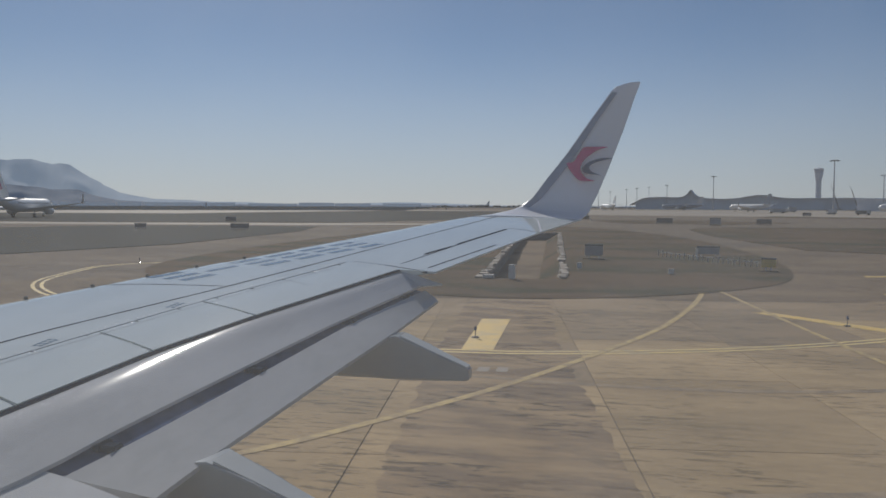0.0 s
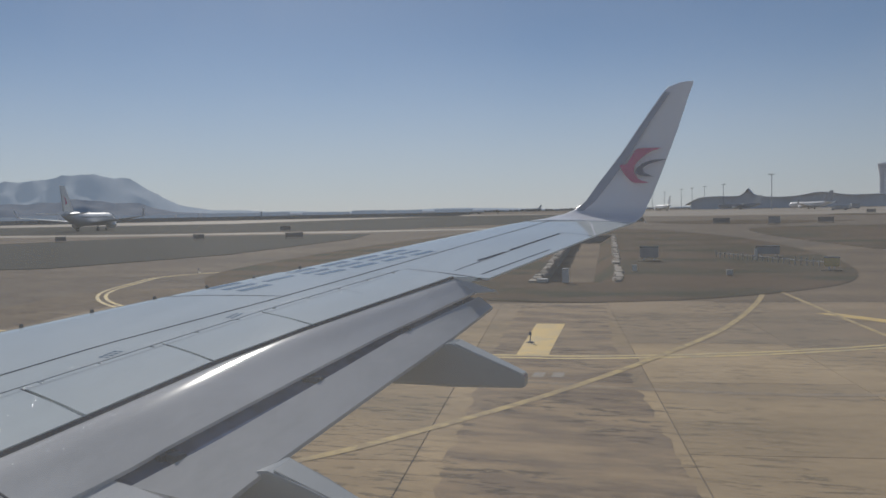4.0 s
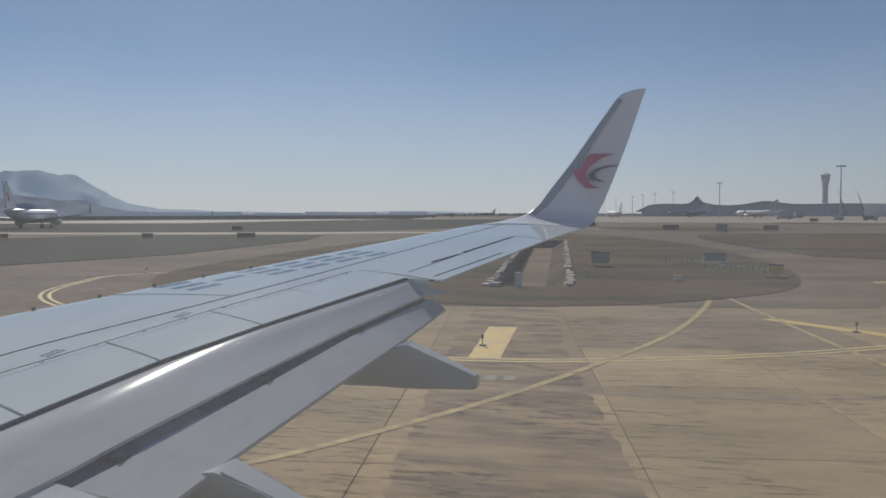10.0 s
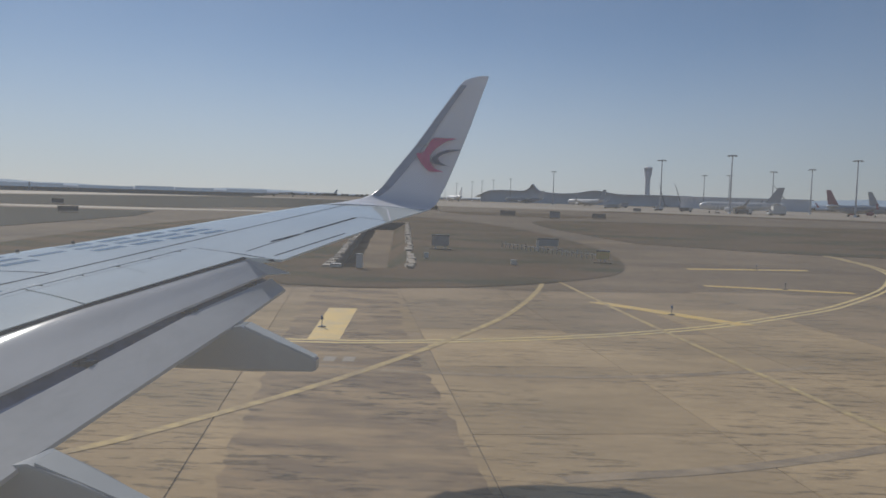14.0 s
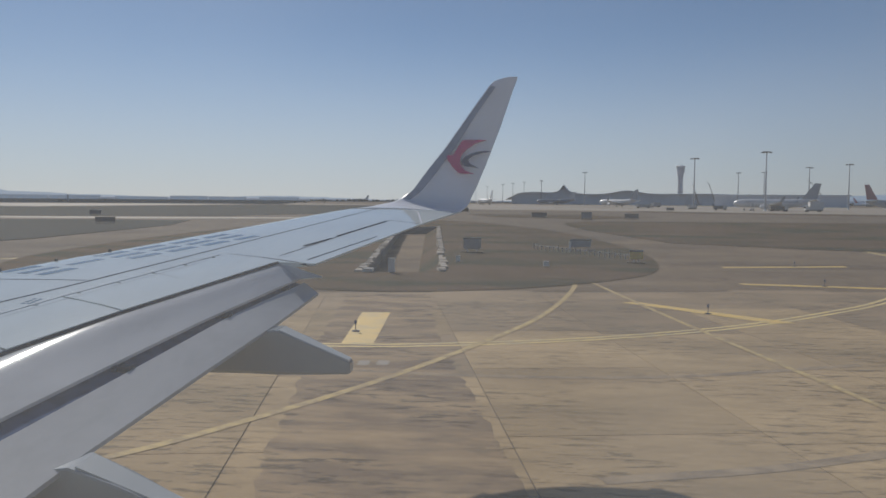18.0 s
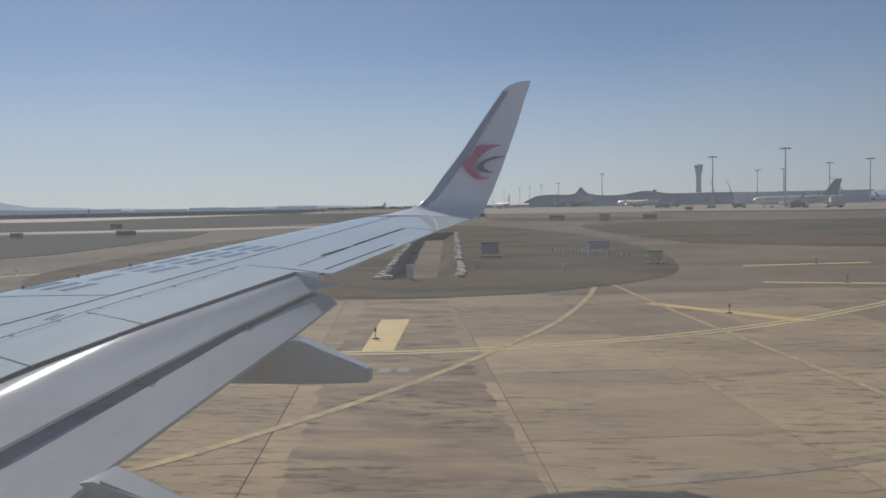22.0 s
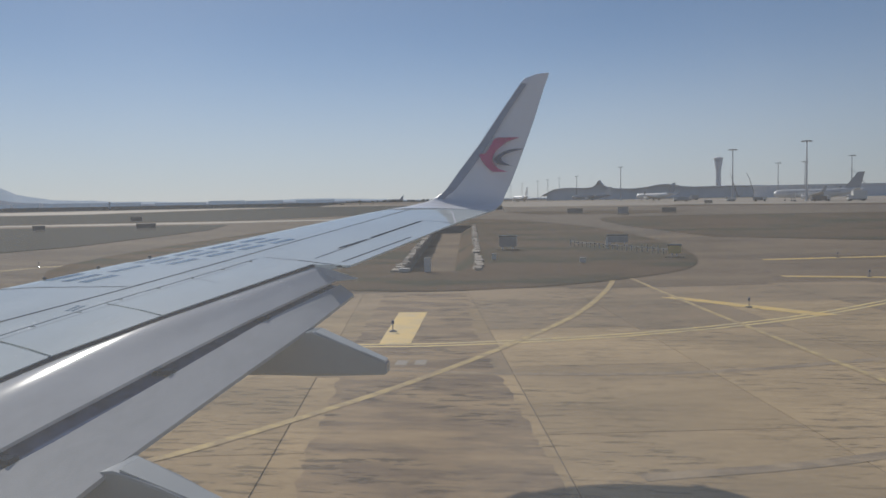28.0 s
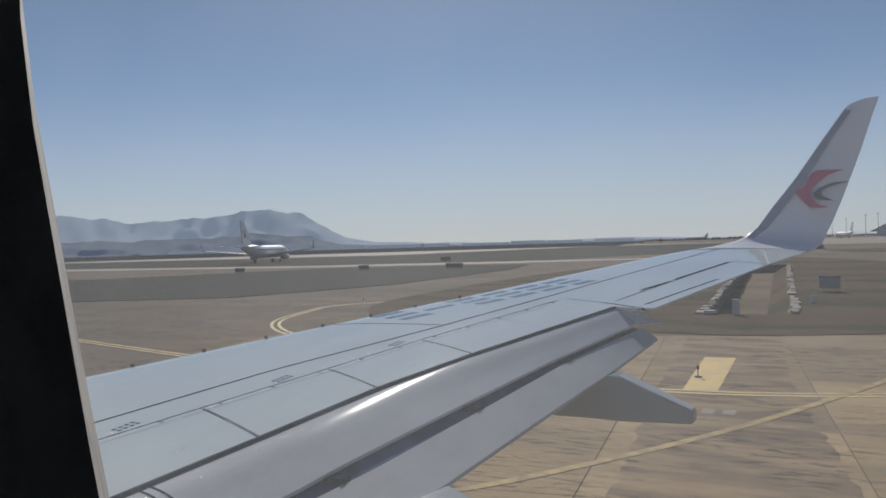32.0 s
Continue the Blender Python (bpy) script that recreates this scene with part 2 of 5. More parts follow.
PLANE_RED = material("airliner_red", (0.30, 0.085, 0.13), 0.4, 0, 0.1, 0.3)
TYRE = material("tyre_rubber", (0.03, 0.03, 0.032), 0.85, 0, 0.2, 5)
PANE_DARK = material("dark_window", (0.03, 0.035, 0.045), 0.15, 0, 0.1, 2)
TRUCK_BOX = material("truck_body", (0.42, 0.43, 0.45), 0.5, 0, 0.1, 1)
LEAF = material("far_trees", (0.12, 0.13, 0.12), 0.95, 0, 0.4, 0.05, (1, 1, 1), 0.4, 0, 0, 0, (0.10, 0.108, 0.10), (0.4, 0.6))

# far hills and warehouses: plain backdrop whose bluish glow stands in for hazy air
HILL = material("far_hill_haze_glow", (0.035, 0.045, 0.06), 1.0, 0, 0.3, 0.004, (1, 1, 1), 0.02, 0, 0, 0, (0.045, 0.055, 0.065), (0.4, 0.6), (0.05, 0.15, 0.34, 0.26))
HILL_FAR = material("farther_hill_haze_glow", (0.06, 0.075, 0.10), 1.0, 0, 0.2, 0.003, (1, 1, 1), 0.02, 0, 0, 0, None, (0.4, 0.6), (0.24, 0.34, 0.48, 0.52))
WAREHOUSE = material("far_warehouse_haze_glow", (0.10, 0.11, 0.13), 0.9, 0, 0.25, 0.02, (1, 1, 1), 0.1, 0, 0, 0, None, (0.4, 0.6), (0.25, 0.33, 0.45, 0.46), spec=0.0)


def mesh(name, verts, faces, mat, parent=None, label="", smooth=False):
    me = bpy.data.meshes.new(name)
    me.from_pydata([tuple(v) for v in verts], [], faces)
    me.validate()
    b = bmesh.new()
    b.from_mesh(me)
    bmesh.ops.recalc_face_normals(b, faces=b.faces)
    b.to_mesh(me)
    b.free()
    me.materials.append(mat)
    if smooth:
        for p in me.polygons:
            p.use_smooth = True
    ob = new(name, me)
    if parent is not None:
        ob.parent = parent
    if label:
        tagged(ob, label)
    return ob


def part(name, b, mat, parent=None, label="", smooth=False):
    """Links a bmesh as one mesh object, under a thing or a part."""
    me = bpy.data.meshes.new(name)
    bmesh.ops.recalc_face_normals(b, faces=b.faces)
    b.to_mesh(me)
    b.free()
    me.materials.append(mat)
    if smooth:
        for p in me.polygons:
            p.use_smooth = True
    ob = new(name, me)
    if parent is not None:
        ob.parent = parent
    if label:
        tagged(ob, label)
    return ob


def box(x0, y0, z0, x1, y1, z1, bevel=0.0):
    b = bmesh.new()
    bmesh.ops.create_cube(b, size=1.0, matrix=Matrix.LocRotScale(((x0 + x1) / 2, (y0 + y1) / 2, (z0 + z1) / 2), None, (abs(x1 - x0), abs(y1 - y0), abs(z1 - z0))))
    if bevel:
        bmesh.ops.bevel(b, geom=b.edges[:], offset=bevel, segments=2, affect="EDGES")
    return b


def lathe(profile, seg=16, axis="z", at=(0, 0, 0)):
    """A closed body of revolution; profile: (radius, height) from one end to the other."""
    b = bmesh.new()
    rings = []
    for r, h in profile:
        ring = []
        for k in range(seg):
            a = 2 * math.pi * k / seg
            p = (r * math.cos(a), r * math.sin(a), h) if axis == "z" else (h, r * math.cos(a), r * math.sin(a)) if axis == "x" else (r * math.cos(a), h, r * math.sin(a))
            ring.append(b.verts.new(Vector(p) + Vector(at)))
        rings.append(ring)
    for r0, r1 in zip(rings, rings[1:]):
        for k in range(seg):
            b.faces.new((r0[k], r0[(k + 1) % seg], r1[(k + 1) % seg], r1[k]))
    b.faces.new(rings[0])
    b.faces.new(rings[-1])
    return b


def tube(p, q, r0, r1=None, seg=8):
    """A straight round bar from p to q."""
    p, q = Vector(p), Vector(q)
    b = lathe([(r0, 0), (r1 or r0, (q - p).length)], seg)
    bmesh.ops.transform(b, matrix=Matrix.Translation(p) @ (q - p).to_track_quat("Z", "Y").to_matrix().to_4x4(), verts=b.verts)
    return b


def loft(rings, close=True):
    n = len(rings[0])
    verts = [v for r in rings for v in r]
    faces = [(i * n + k, i * n + (k + 1) % n, (i + 1) * n + (k + 1) % n, (i + 1) * n + k) for i in range(len(rings) - 1) for k in range(n)]
    if close:
        faces += [tuple(range(n)), tuple(range((len(rings) - 1) * n, len(rings) * n))]
    return verts, faces


def along(points, n):
    """n points at even steps on a polyline."""
    pts = [Vector(p) for p in points]
    ds = [0.0]
    for a, c in zip(pts, pts[1:]):
        ds.append(ds[-1] + (c - a).length)
    out = []
    for k in range(n):
        d = ds[-1] * k / (n - 1)
        i = max(j for j in range(len(pts) - 1) if ds[j] <= d + 1e-9)
        out.append(pts[i].lerp(pts[i + 1], min(1, (d - ds[i]) / max(1e-9, ds[i + 1] - ds[i]))))
    return out


def curve_through(points, n):
    """n points on a smooth curve through the given ones."""
    p = [Vector(v) for v in points]
    p = [p[0] * 2 - p[1]] + p + [p[-1] * 2 - p[-2]]
    out = []
    for k in range(n):
        u = k / (n - 1) * (len(p) - 3)
        i = min(int(u), len(p) - 4)
        t = u - i
        a, b_, c, d = p[i:i + 4]
        out.append(0.5 * (2 * b_ + (c - a) * t + (2 * a - 5 * b_ + 4 * c - d) * t * t + (3 * b_ - a - 3 * c + d) * t ** 3))
    return out


def thing(name, label, category, at=(0, 0, 0), turn=0.0, group="", kind=""):
    ob = new(name)
    ob.empty_display_size = 0.3
    ob.matrix_world = pose(*at, 0, 0, turn)
    return tagged(ob, label, category, group, kind)


# ---- ground: pavement out to the horizon ----
def flat(name, outline, z, mat, depth=0.0, label="", parent=None, kind="structure"):
    """A level sheet with an outline; with a depth it is a slab with sides."""
    n = len(outline)
    verts = [(x, y, z) for x, y in outline]
    faces = [tuple(range(n))]
    if depth:
        verts += [(x, y, z - depth) for x, y in outline]
        faces += [(k, (k + 1) % n, n + (k + 1) % n, n + k) for k in range(n)]
    ob = mesh(name, verts, faces, mat, parent, label)
    if parent is None:
        tagged(ob, label, "", "", kind)
    return ob


def polar(az, d):
    return (d * math.sin(radians(az)), d * math.cos(radians(az)))


DRAIN = [(-7.4, 39.6), (-3.3, 40.2), (-9.6, 108.5), (-14.4, 107)]  # outline of the sunken drain


def holed(name, outline, hole_, z, mat, label):
    """A level sheet with a hole in it."""
    b = bmesh.new()
    for loop in (outline, hole_):
        vs = [b.verts.new((x, y, z)) for x, y in loop]
        for k in range(len(vs)):
            b.edges.new((vs[k - 1], vs[k]))
    bmesh.ops.triangle_fill(b, use_beauty=True, edges=b.edges[:], normal=(0, 0, 1))
    return tagged(part(name, b, mat), label, "", "", "structure")


ring = [polar(k * 5, 4800) for k in range(72)]
ground = holed("ground", ring, DRAIN, -0.012, GROUND, "worn tan airfield pavement reaching to the hazy horizon")

# dry land beyond the airfield, its colour shifted to the dull blue of haze
LAND = material("far_land_haze_blue", (0.042, 0.052, 0.066), 0.95, 0, 0.3, 0.01, (0.3, 1, 1), 0.08, 0, 0, 0, (0.065, 0.074, 0.084), spec=0.0)
flat("ground_far_land", [polar(a, 560 if a < -14 else 1300) for a in range(-90, 41, 2)] + [polar(a, 4700) for a in range(40, -91, -2)], 0.02, LAND, 0, "dark scrubland beyond the runway, haze painted into its colour")

grass_island = holed("grass_island", [(v.x, v.y) for v in curve_through([(-22, 33, 0), (-12, 31.6, 0), (-7.8, 31.6, 0), (-4, 31.4, 0), (0, 33, 0), (4, 36.4, 0), (7.4, 42, 0), (9, 52, 0), (9, 66, 0), (7, 88, 0), (2, 112, 0), (-9, 140, 0), (-30, 150, 0), (-34, 100, 0), (-30, 50, 0), (-22, 33, 0)], 70)[:-1]], DRAIN, 0.02, GRASS, "dry brown grass island between the taxiways")
flat("grass_verge", [(v.x, v.y) for v in curve_through([(14, 72, 0), (30, 62, 0), (60, 66, 0), (95, 90, 0), (110, 150, 0), (40, 150, 0), (12, 142, 0), (9, 110, 0), (14, 72, 0)], 50)[:-1]], 0.04, GRASS, 0.1, "dry olive grass verge beside the taxiway")
flat("grass_field", [(-130, 62), (-102, 84), (-89, 122), (-70, 128), (-52, 128), (-45, 104), (-41, 66), (-45, 48), (-62, 40), (-90, 42)], 0.04, FAR_GRASS, 0.1, "dark dry grass field beside the runway")
flat("grass_strip", [(-420, 190), (-170, 150), (-108, 146), (-60, 158), (-34, 230), (-30, 420), (-60, 500), (-150, 500), (-180, 300), (-420, 260)], 0.03, FAR_GRASS, 0.08, "long dark grass strip along the runway")
runway = flat("runway", [(-420, 262), (-186, 304), (-168, 545), (-60, 545), (-200, 640), (-420, 420)], 0.0, PALE_STRIP, 0, "pale concrete runway seen across the grass")
flat("taxiway_far", [(-200, 128), (-108, 130), (-60, 138), (-36, 150), (-36, 158), (-64, 150), (-110, 141), (-200, 146)], 0.0, PALE_STRIP, 0, "pale taxiway strip between grass fields")
flat("grass_strip_back", [polar(-1, 175), polar(6, 170), polar(10, 190), polar(4, 215), polar(-3, 210)], 0.03, GRASS, 0.06, "small far grass island on the apron")
flat("grass_strip_apron", [polar(8, 290), polar(30, 250), polar(32, 275), polar(9, 320)], 0.03, GRASS, 0.06, "thin grass strip before the parking stands")
flat("pavement_shoulder", [(v.x, v.y) for v in curve_through([(-26, 22, 0), (-28, 34, 0), (-14, 35.5, 0), (-2, 37, 0), (5.5, 47, 0), (7, 70, 0), (20, 88, 0), (40, 88, 0), (66, 70, 0), (70, 30, 0), (56, 8, 0), (10, 20, 0), (-26, 22, 0)], 60)[:-1]], -0.007, SHOULDER, 0, "tan shoulder pavement beyond the concrete slabs")
flat("apron", [polar(-3, 330), polar(34, 300), polar(36, 800), polar(-4, 840)], 0.0, APRON, 0, "pale parking apron before the terminal")


def line(name, pts, width, mat, label, n=40, z=0.006, double=0.0):
    """A painted line along a smooth curve."""
    c = curve_through([(x, y, z) for x, y in pts], n)
    side = []
    for k in range(n):
        d = (c[min(k + 1, n - 1)] - c[max(k - 1, 0)]).normalized()
        side.append(Vector((-d.y, d.x, 0)))
    verts, faces = [], []
    for o in ((-double / 2, double / 2) if double else (0,)):
        s = len(verts)
        for p, q in zip(c, side):
            verts += [p + q * (o - width / 2), p + q * (o + width / 2)]
        faces += [(s + 2 * k, s + 2 * k + 1, s + 2 * k + 3, s + 2 * k + 2) for k in range(n - 1)]
    ob = mesh(name, verts, faces, mat)
    return tagged(ob, label, "", "", "structure")


line("taxiway_edge_line", [(-40, 26), (-20, 20.5), (-9, 19.4), (-4.2, 19.6), (-2.5, 19.8), (0.3, 20.6), (3.3, 21.9), (6.8, 24.1), (10.3, 27.2), (14.0, 31.2), (20, 40), (25, 52), (28, 75)], 0.15, PALE_YELLOW, "worn double yellow taxiway edge line curving away", 90, double=0.32)
line("turn_off_line", [(-7.6, 8.6), (-5.6, 10.6), (-4.3, 12.6), (-2.6, 15.8), (-0.8, 20.1), (0.9, 25.0), (2.2, 31.0), (2.9, 36.0), (3.0, 41.0), (2.5, 46.5), (0.8, 56), (-2, 72)], 0.21, FADED_YELLOW, "worn yellow line hooking off the taxiway", 80, z=0.009)
line("taxiway_centre_line", [(2.9, 42.5), (4.0, 33.5), (5.0, 25.7), (6.0, 18.8), (6.6, 14.8), (7.4, 9.5)], 0.17, FADED_YELLOW, "single worn yellow taxiway centre line", 40, z=0.0095)
line("turn_line", [(-9.0, 24.6), (-15.0, 25.0), (-20.5, 26.6), (-24.4, 29.2), (-27.5, 33), (-29.5, 38), (-30.5, 42), (-27.6, 46), (-18, 47)], 0.16, PALE_YELLOW, "worn double yellow line turning off the taxiway", 30, double=0.36)
flat("yellow_mark", [(-4.7, 25.4), (-3.8, 25.5), (-3.4, 19.9), (-4.2, 19.75)], 0.008, YELLOW, 0, "solid yellow painted bar beside the taxiway edge")
flat("yellow_mark", [(4.0, 29.2), (4.6, 29.4), (8.6, 24.9), (7.9, 24.7)], 0.008, YELLOW, 0, "long yellow painted bar across the shoulder")
flat("yellow_mark", [(10.2, 36.9), (16.3, 35.8), (16.3, 35.2), (10.2, 36.3)], 0.008, YELLOW, 0, "long yellow painted bar across the shoulder")
flat("yellow_mark", [(11.8, 46.2), (19.1, 47.9), (19.1, 47.2), (11.8, 45.5)], 0.008, YELLOW, 0, "long yellow painted bar across the shoulder")

# drain crossing the island
DEEP = -0.95
trench = thing("drain_channel", "open concrete drain sunk in the grass with ragged stone kerbs", "", kind="structure")
NL, NR, FR_, FL = (Vector((x, y, 0)) for x, y in DRAIN)
foot_n, foot_f = NR.lerp(NL, 0.34) + Vector((0, 0, DEEP)), FR_.lerp(FL, 0.34) + Vector((0, 0, DEEP))
base_n, base_f = NL + Vector((0, 0, DEEP)), FL + Vector((0, 0, DEEP))
lip = Vector((0, 0, 0.02))
mesh("channel_wall", [NL + lip, FL + lip, base_f, base_n, NL + lip - Vector((0.25, 0, 0)), FL + lip - Vector((0.25, 0, 0))], [(0, 1, 2, 3), (0, 1, 5, 4)], CHANNEL, trench, "upright grey concrete wall")
mesh("channel_floor", [base_n, base_f, foot_f, foot_n], [(0, 1, 2, 3)], SHOULDER, trench, "dusty tan floor")
mesh("channel_bank", [foot_n, foot_f, FR_ + lip, NR + lip], [(0, 1, 2, 3)], GRASS, trench, "sloping brown earth bank")
mesh("channel_end", [FL + lip, FR_ + lip, foot_f, base_f], [(0, 1, 2, 3)], CHANNEL, trench)
mesh("channel_end", [NL + lip, NR + lip, foot_n, base_n], [(0, 1, 2, 3)], CHANNEL, trench)
kr = random.Random(12)
for a, c in ((NL, FL), (NR, FR_)):
    u = 0.0
    while u < 0.995:
        v = min(1.0, u + kr.uniform(0.012, 0.035))
        p, q = a.lerp(c, u), a.lerp(c, v - 0.004)
        w0, w1, h = kr.uniform(0.12, 0.30), kr.uniform(0.12, 0.30), kr.uniform(0.09, 0.16)
        o = Vector((kr.uniform(-0.10, 0.10), 0, 0))
        low = [p - Vector((w0, 0, 0)) + o, p + Vector((w1, 0, 0)) + o, q + Vector((w0, 0, 0)) + o, q - Vector((w1, 0, 0)) + o]
        top = [t_ * 0.12 + k_ * 0.88 + Vector((0, 0, h)) for k_, t_ in ((k_, (p + q) / 2) for k_ in low)]
        mesh("kerb_stone", [k_ + Vector((0, 0, 0.0)) for k_ in low] + top, [(0, 1, 2, 3), (4, 5, 6, 7), (0, 1, 5, 4), (1, 2, 6, 5), (2, 3, 7, 6), (3, 0, 4, 7)], PALE_STRIP, trench)
        u = v
        if kr.random() < 0.15:
            u += 0.012

# worn stencilled ciphers on the shoulder, as plain bars
for k in range(3):
    x, y = -3.75 + 0.42 * k, 17.2 + 0.06 * k
    flat("painted_bar", [(x, y), (x + 0.26, y), (x + 0.24, y + 0.5), (x - 0.02, y + 0.5)], 0.007, PALE_STRIP, 0, "worn pale painted bar on the concrete")


from mathutils.bvhtree import BVHTree


# ---- the airliner that carries the camera: cabin wall, wing, flaps, winglet ----
def plane_z(x, y):
    return 1.87 + 0.105 * y - 0.02 * x


def on_wing(x, y, dz=0.0):
    return Vector((x, y, plane_z(x, y) + dz))


def interp(pairs, y):
    for (y0, x0), (y1, x1) in zip(pairs, pairs[1:]):
        if y <= y1:
            return x0 + (x1 - x0) * (y - y0) / (y1 - y0)
    return pairs[-1][1]


LEAD = [(-0.5, -8.95), (5.47, -6.6), (9.51, -5.06), (14.2, -3.2), (14.6, -2.95)]
SPOILER_TE = [(-0.5, -4.4), (3.15, -3.87), (4.2, -3.74), (5.45, -3.6), (6.63, -3.35), (9.14, -2.70)]
TRAIL = [(9.14, -2.26), (12.69, -1.45), (14.6, -0.90)]
SPAR = [(-0.5, -6.1), (4.04, -5.18), (5.72, -4.83), (7.74, -4.2), (10.1, -3.57), (14.9, -2.32)]
SPOILER_LE = [(-0.5, -5.75), (3.87, -4.80), (7.02, -4.12), (9.5, -3.45)]

airliner = thing("airliner", "white twin-jet airliner with flaps partly out on the apron", "airliner")


def skin_ring(y, x0, x1, thick):
    """One closed wing section at station y: a round nose, a nearly flat top and a thinner tail."""
    c = x1 - x0
    top, low = [], []
    for s in (0.0, 0.004, 0.012, 0.025, 0.05, 0.09, 0.15, 0.3, 0.45, 0.6, 0.75, 0.9, 1.0):
        x = x0 + c * s
        nose = max(0.0, 1 - s / 0.09)
        drop = -0.055 * c * (1 - math.sqrt(max(0.0, 1 - nose ** 2)))
        swell = 0.018 * math.sin(math.pi * min(1, s * 1.02)) - 0.008
        z = plane_z(x, y) + drop + swell
        t = thick * c * (math.sqrt(s + 1e-6) * 1.1 * (1 - s) + 0.02 * s) * 1.5 + 0.012
        top.append(Vector((x, y, z)))
        low.append(Vector((x, y, z - t)))
    return top + low[::-1]


ys = [-0.5 + 0.4 * k for k in range(24)] + [9.14]
wing = mesh("wing", *loft([skin_ring(y, interp(LEAD, y), interp(SPOILER_TE, y), 0.10) for y in ys]), WHITE, airliner, "glossy white upper wing skin with panel seams", True)
ys = [9.145 + 0.42 * k for k in range(13)] + [14.6]
outer = mesh("outer_wing", *loft([skin_ring(y, interp(LEAD, y), interp(TRAIL, y), 0.09) for y in ys]), WHITE, airliner, "glossy white outer wing skin", True)
for ob in (wing, outer):
    ob.data.set_sharp_from_angle(angle=radians(40))


def yx(pairs, y0, y1, n=8, dx=0.0):
    return [(interp(pairs, y0 + (y1 - y0) * k / n) + dx, y0 + (y1 - y0) * k / n) for k in range(n + 1)]


def spoiler(y0, y1, skew0, skew1):
    """A raised hinged panel between the spoiler line and its trailing edge, its ends square to the hinge."""
    top = []
    for k in range(9):
        u = k / 8
        a = y0 + (y1 - y0) * u
        sk = skew0 + (skew1 - skew0) * u
        pl = Vector((interp(SPOILER_LE, a) + 0.03, a))
        e = a - sk
        pt = Vector((interp(SPOILER_TE, e) - 0.012, e))
        top.append([pl.lerp(pt, w) for w in (0, 0.33, 0.66, 1)])
    hs = (0.013, 0.017, 0.015, 0.006)
    verts = [on_wing(p.x, p.y, h) for r in top for p, h in zip(r, hs)] + [on_wing(p.x, p.y, -0.02) for r in top for p in r]
    faces, n = [], len(top) * 4
    for i in range(8):
        for j in range(3):
            a = i * 4 + j
            faces += [(a, a + 1, a + 5, a + 4), (n + a, n + a + 1, n + a + 5, n + a + 4)]
        faces += [(i * 4 + 3, i * 4 + 7, n + i * 4 + 7, n + i * 4 + 3), (i * 4, i * 4 + 4, n + i * 4 + 4, n + i * 4)]
    for i in (0, 8):
        faces += [(i * 4 + j, i * 4 + j + 1, n + i * 4 + j + 1, n + i * 4 + j) for j in range(3)]
    return mesh("spoiler", verts, faces, WHITE, wing, "white hinged spoiler panel", True)


SPOILER_SPANS = ((0.6, 1.75), (1.78, 3.0), (3.03, 4.54), (4.57, 5.80), (5.83, 7.02), (7.05, 9.38))
spoilers = [spoiler(y0, y1, 0.36, 0.36 if y1 < 9 else 0.26) for y0, y1 in SPOILER_SPANS]
for ob in spoilers:
    ob.data.set_sharp_from_angle(angle=radians(30))
# the upper surfaces, to lay paint and sealant on
SKINS = []
for ob in (wing, outer, *spoilers):
    SKINS.append(BVHTree.FromPolygons([v.co for v in ob.data.vertices], [tuple(p.vertices) for p in ob.data.polygons]))


def skin_at(x, y, dz=0.0):
    """The point of the upper skin under (x, y), raised by dz."""
    top = plane_z(x, y) - 0.03
    for tree in SKINS:
        place = tree.ray_cast(Vector((x, y, plane_z(x, y) + 0.5)), Vector((0, 0, -1)))[0]
        if place is not None:
            top = max(top, place.z)
    return Vector((x, y, top + dz))


def seam(pts, width, parent, mat=SEAM_AND_SHADE, dz=0.0015, name="seam", n=48):
    """A thin dark sealant strip lying on the skin."""
    c = along([Vector((x, y, 0)) for x, y in pts], n)
    verts = []
    for k, p in enumerate(c):
        d = (c[min(k + 1, n - 1)] - c[max(k - 1, 0)]).normalized()
        q = Vector((d.y, -d.x, 0)) * (width / 2)
        verts += [skin_at(v.x, v.y, dz) for v in (p - q, p + q)]
    return mesh(name, verts, [(2 * k, 2 * k + 1, 2 * k + 3, 2 * k + 2) for k in range(n - 1)], mat, parent)


seam(yx(SPAR, 0.2, 14.8), 0.030, wing)
seam(yx(SPOILER_LE, 0.4, 9.4), 0.018, wing)
seam([(-5.85, 7.5), (-5.2, 7.68), (-4.25, 7.76)], 0.022, wing)
seam([(-5.35, 2.6), (-6.1, 2.4), (-7.3, 2.3)], 0.022, wing)
seam([(-2.95, 9.36), (-2.45, 9.16), (-2.27, 9.1)], 0.03, outer)
seam([(-3.42, 9.5), (-2.95, 9.36)], 0.014, outer)
seam([(-2.78, 9.5), (-2.42, 11.1), (-2.0, 12.9)], 0.02, outer, name="aileron_hinge_line")
seam([(-2.68, 10.24), (-2.46, 10.98)], 0.06, outer)
seam([(-2.44, 11.14), (-2.0, 12.88)], 0.06, outer)
seam([(-2.4, 9.35), (-1.9, 11.3)], 0.03, outer)
seam([(-2.0, 12.95), (-1.7, 12.9), (-1.46, 12.72)], 0.022, outer)
seam([(-1.86, 14.58), (-1.76, 14.5), (-1.63, 14.1), (-1.52, 13.38), (-1.42, 12.75)], 0.030, outer, WINGLET, name="tip_joint")
for y0, y1 in SPOILER_SPANS[:-1]:
    e = y1 - 0.36
    seam([(interp(SPOILER_LE, y1) + 0.04, y1 + 0.015), (interp(SPOILER_TE, e) - 0.02, e + 0.015)], 0.020, wing, name="spoiler_gap", n=12)
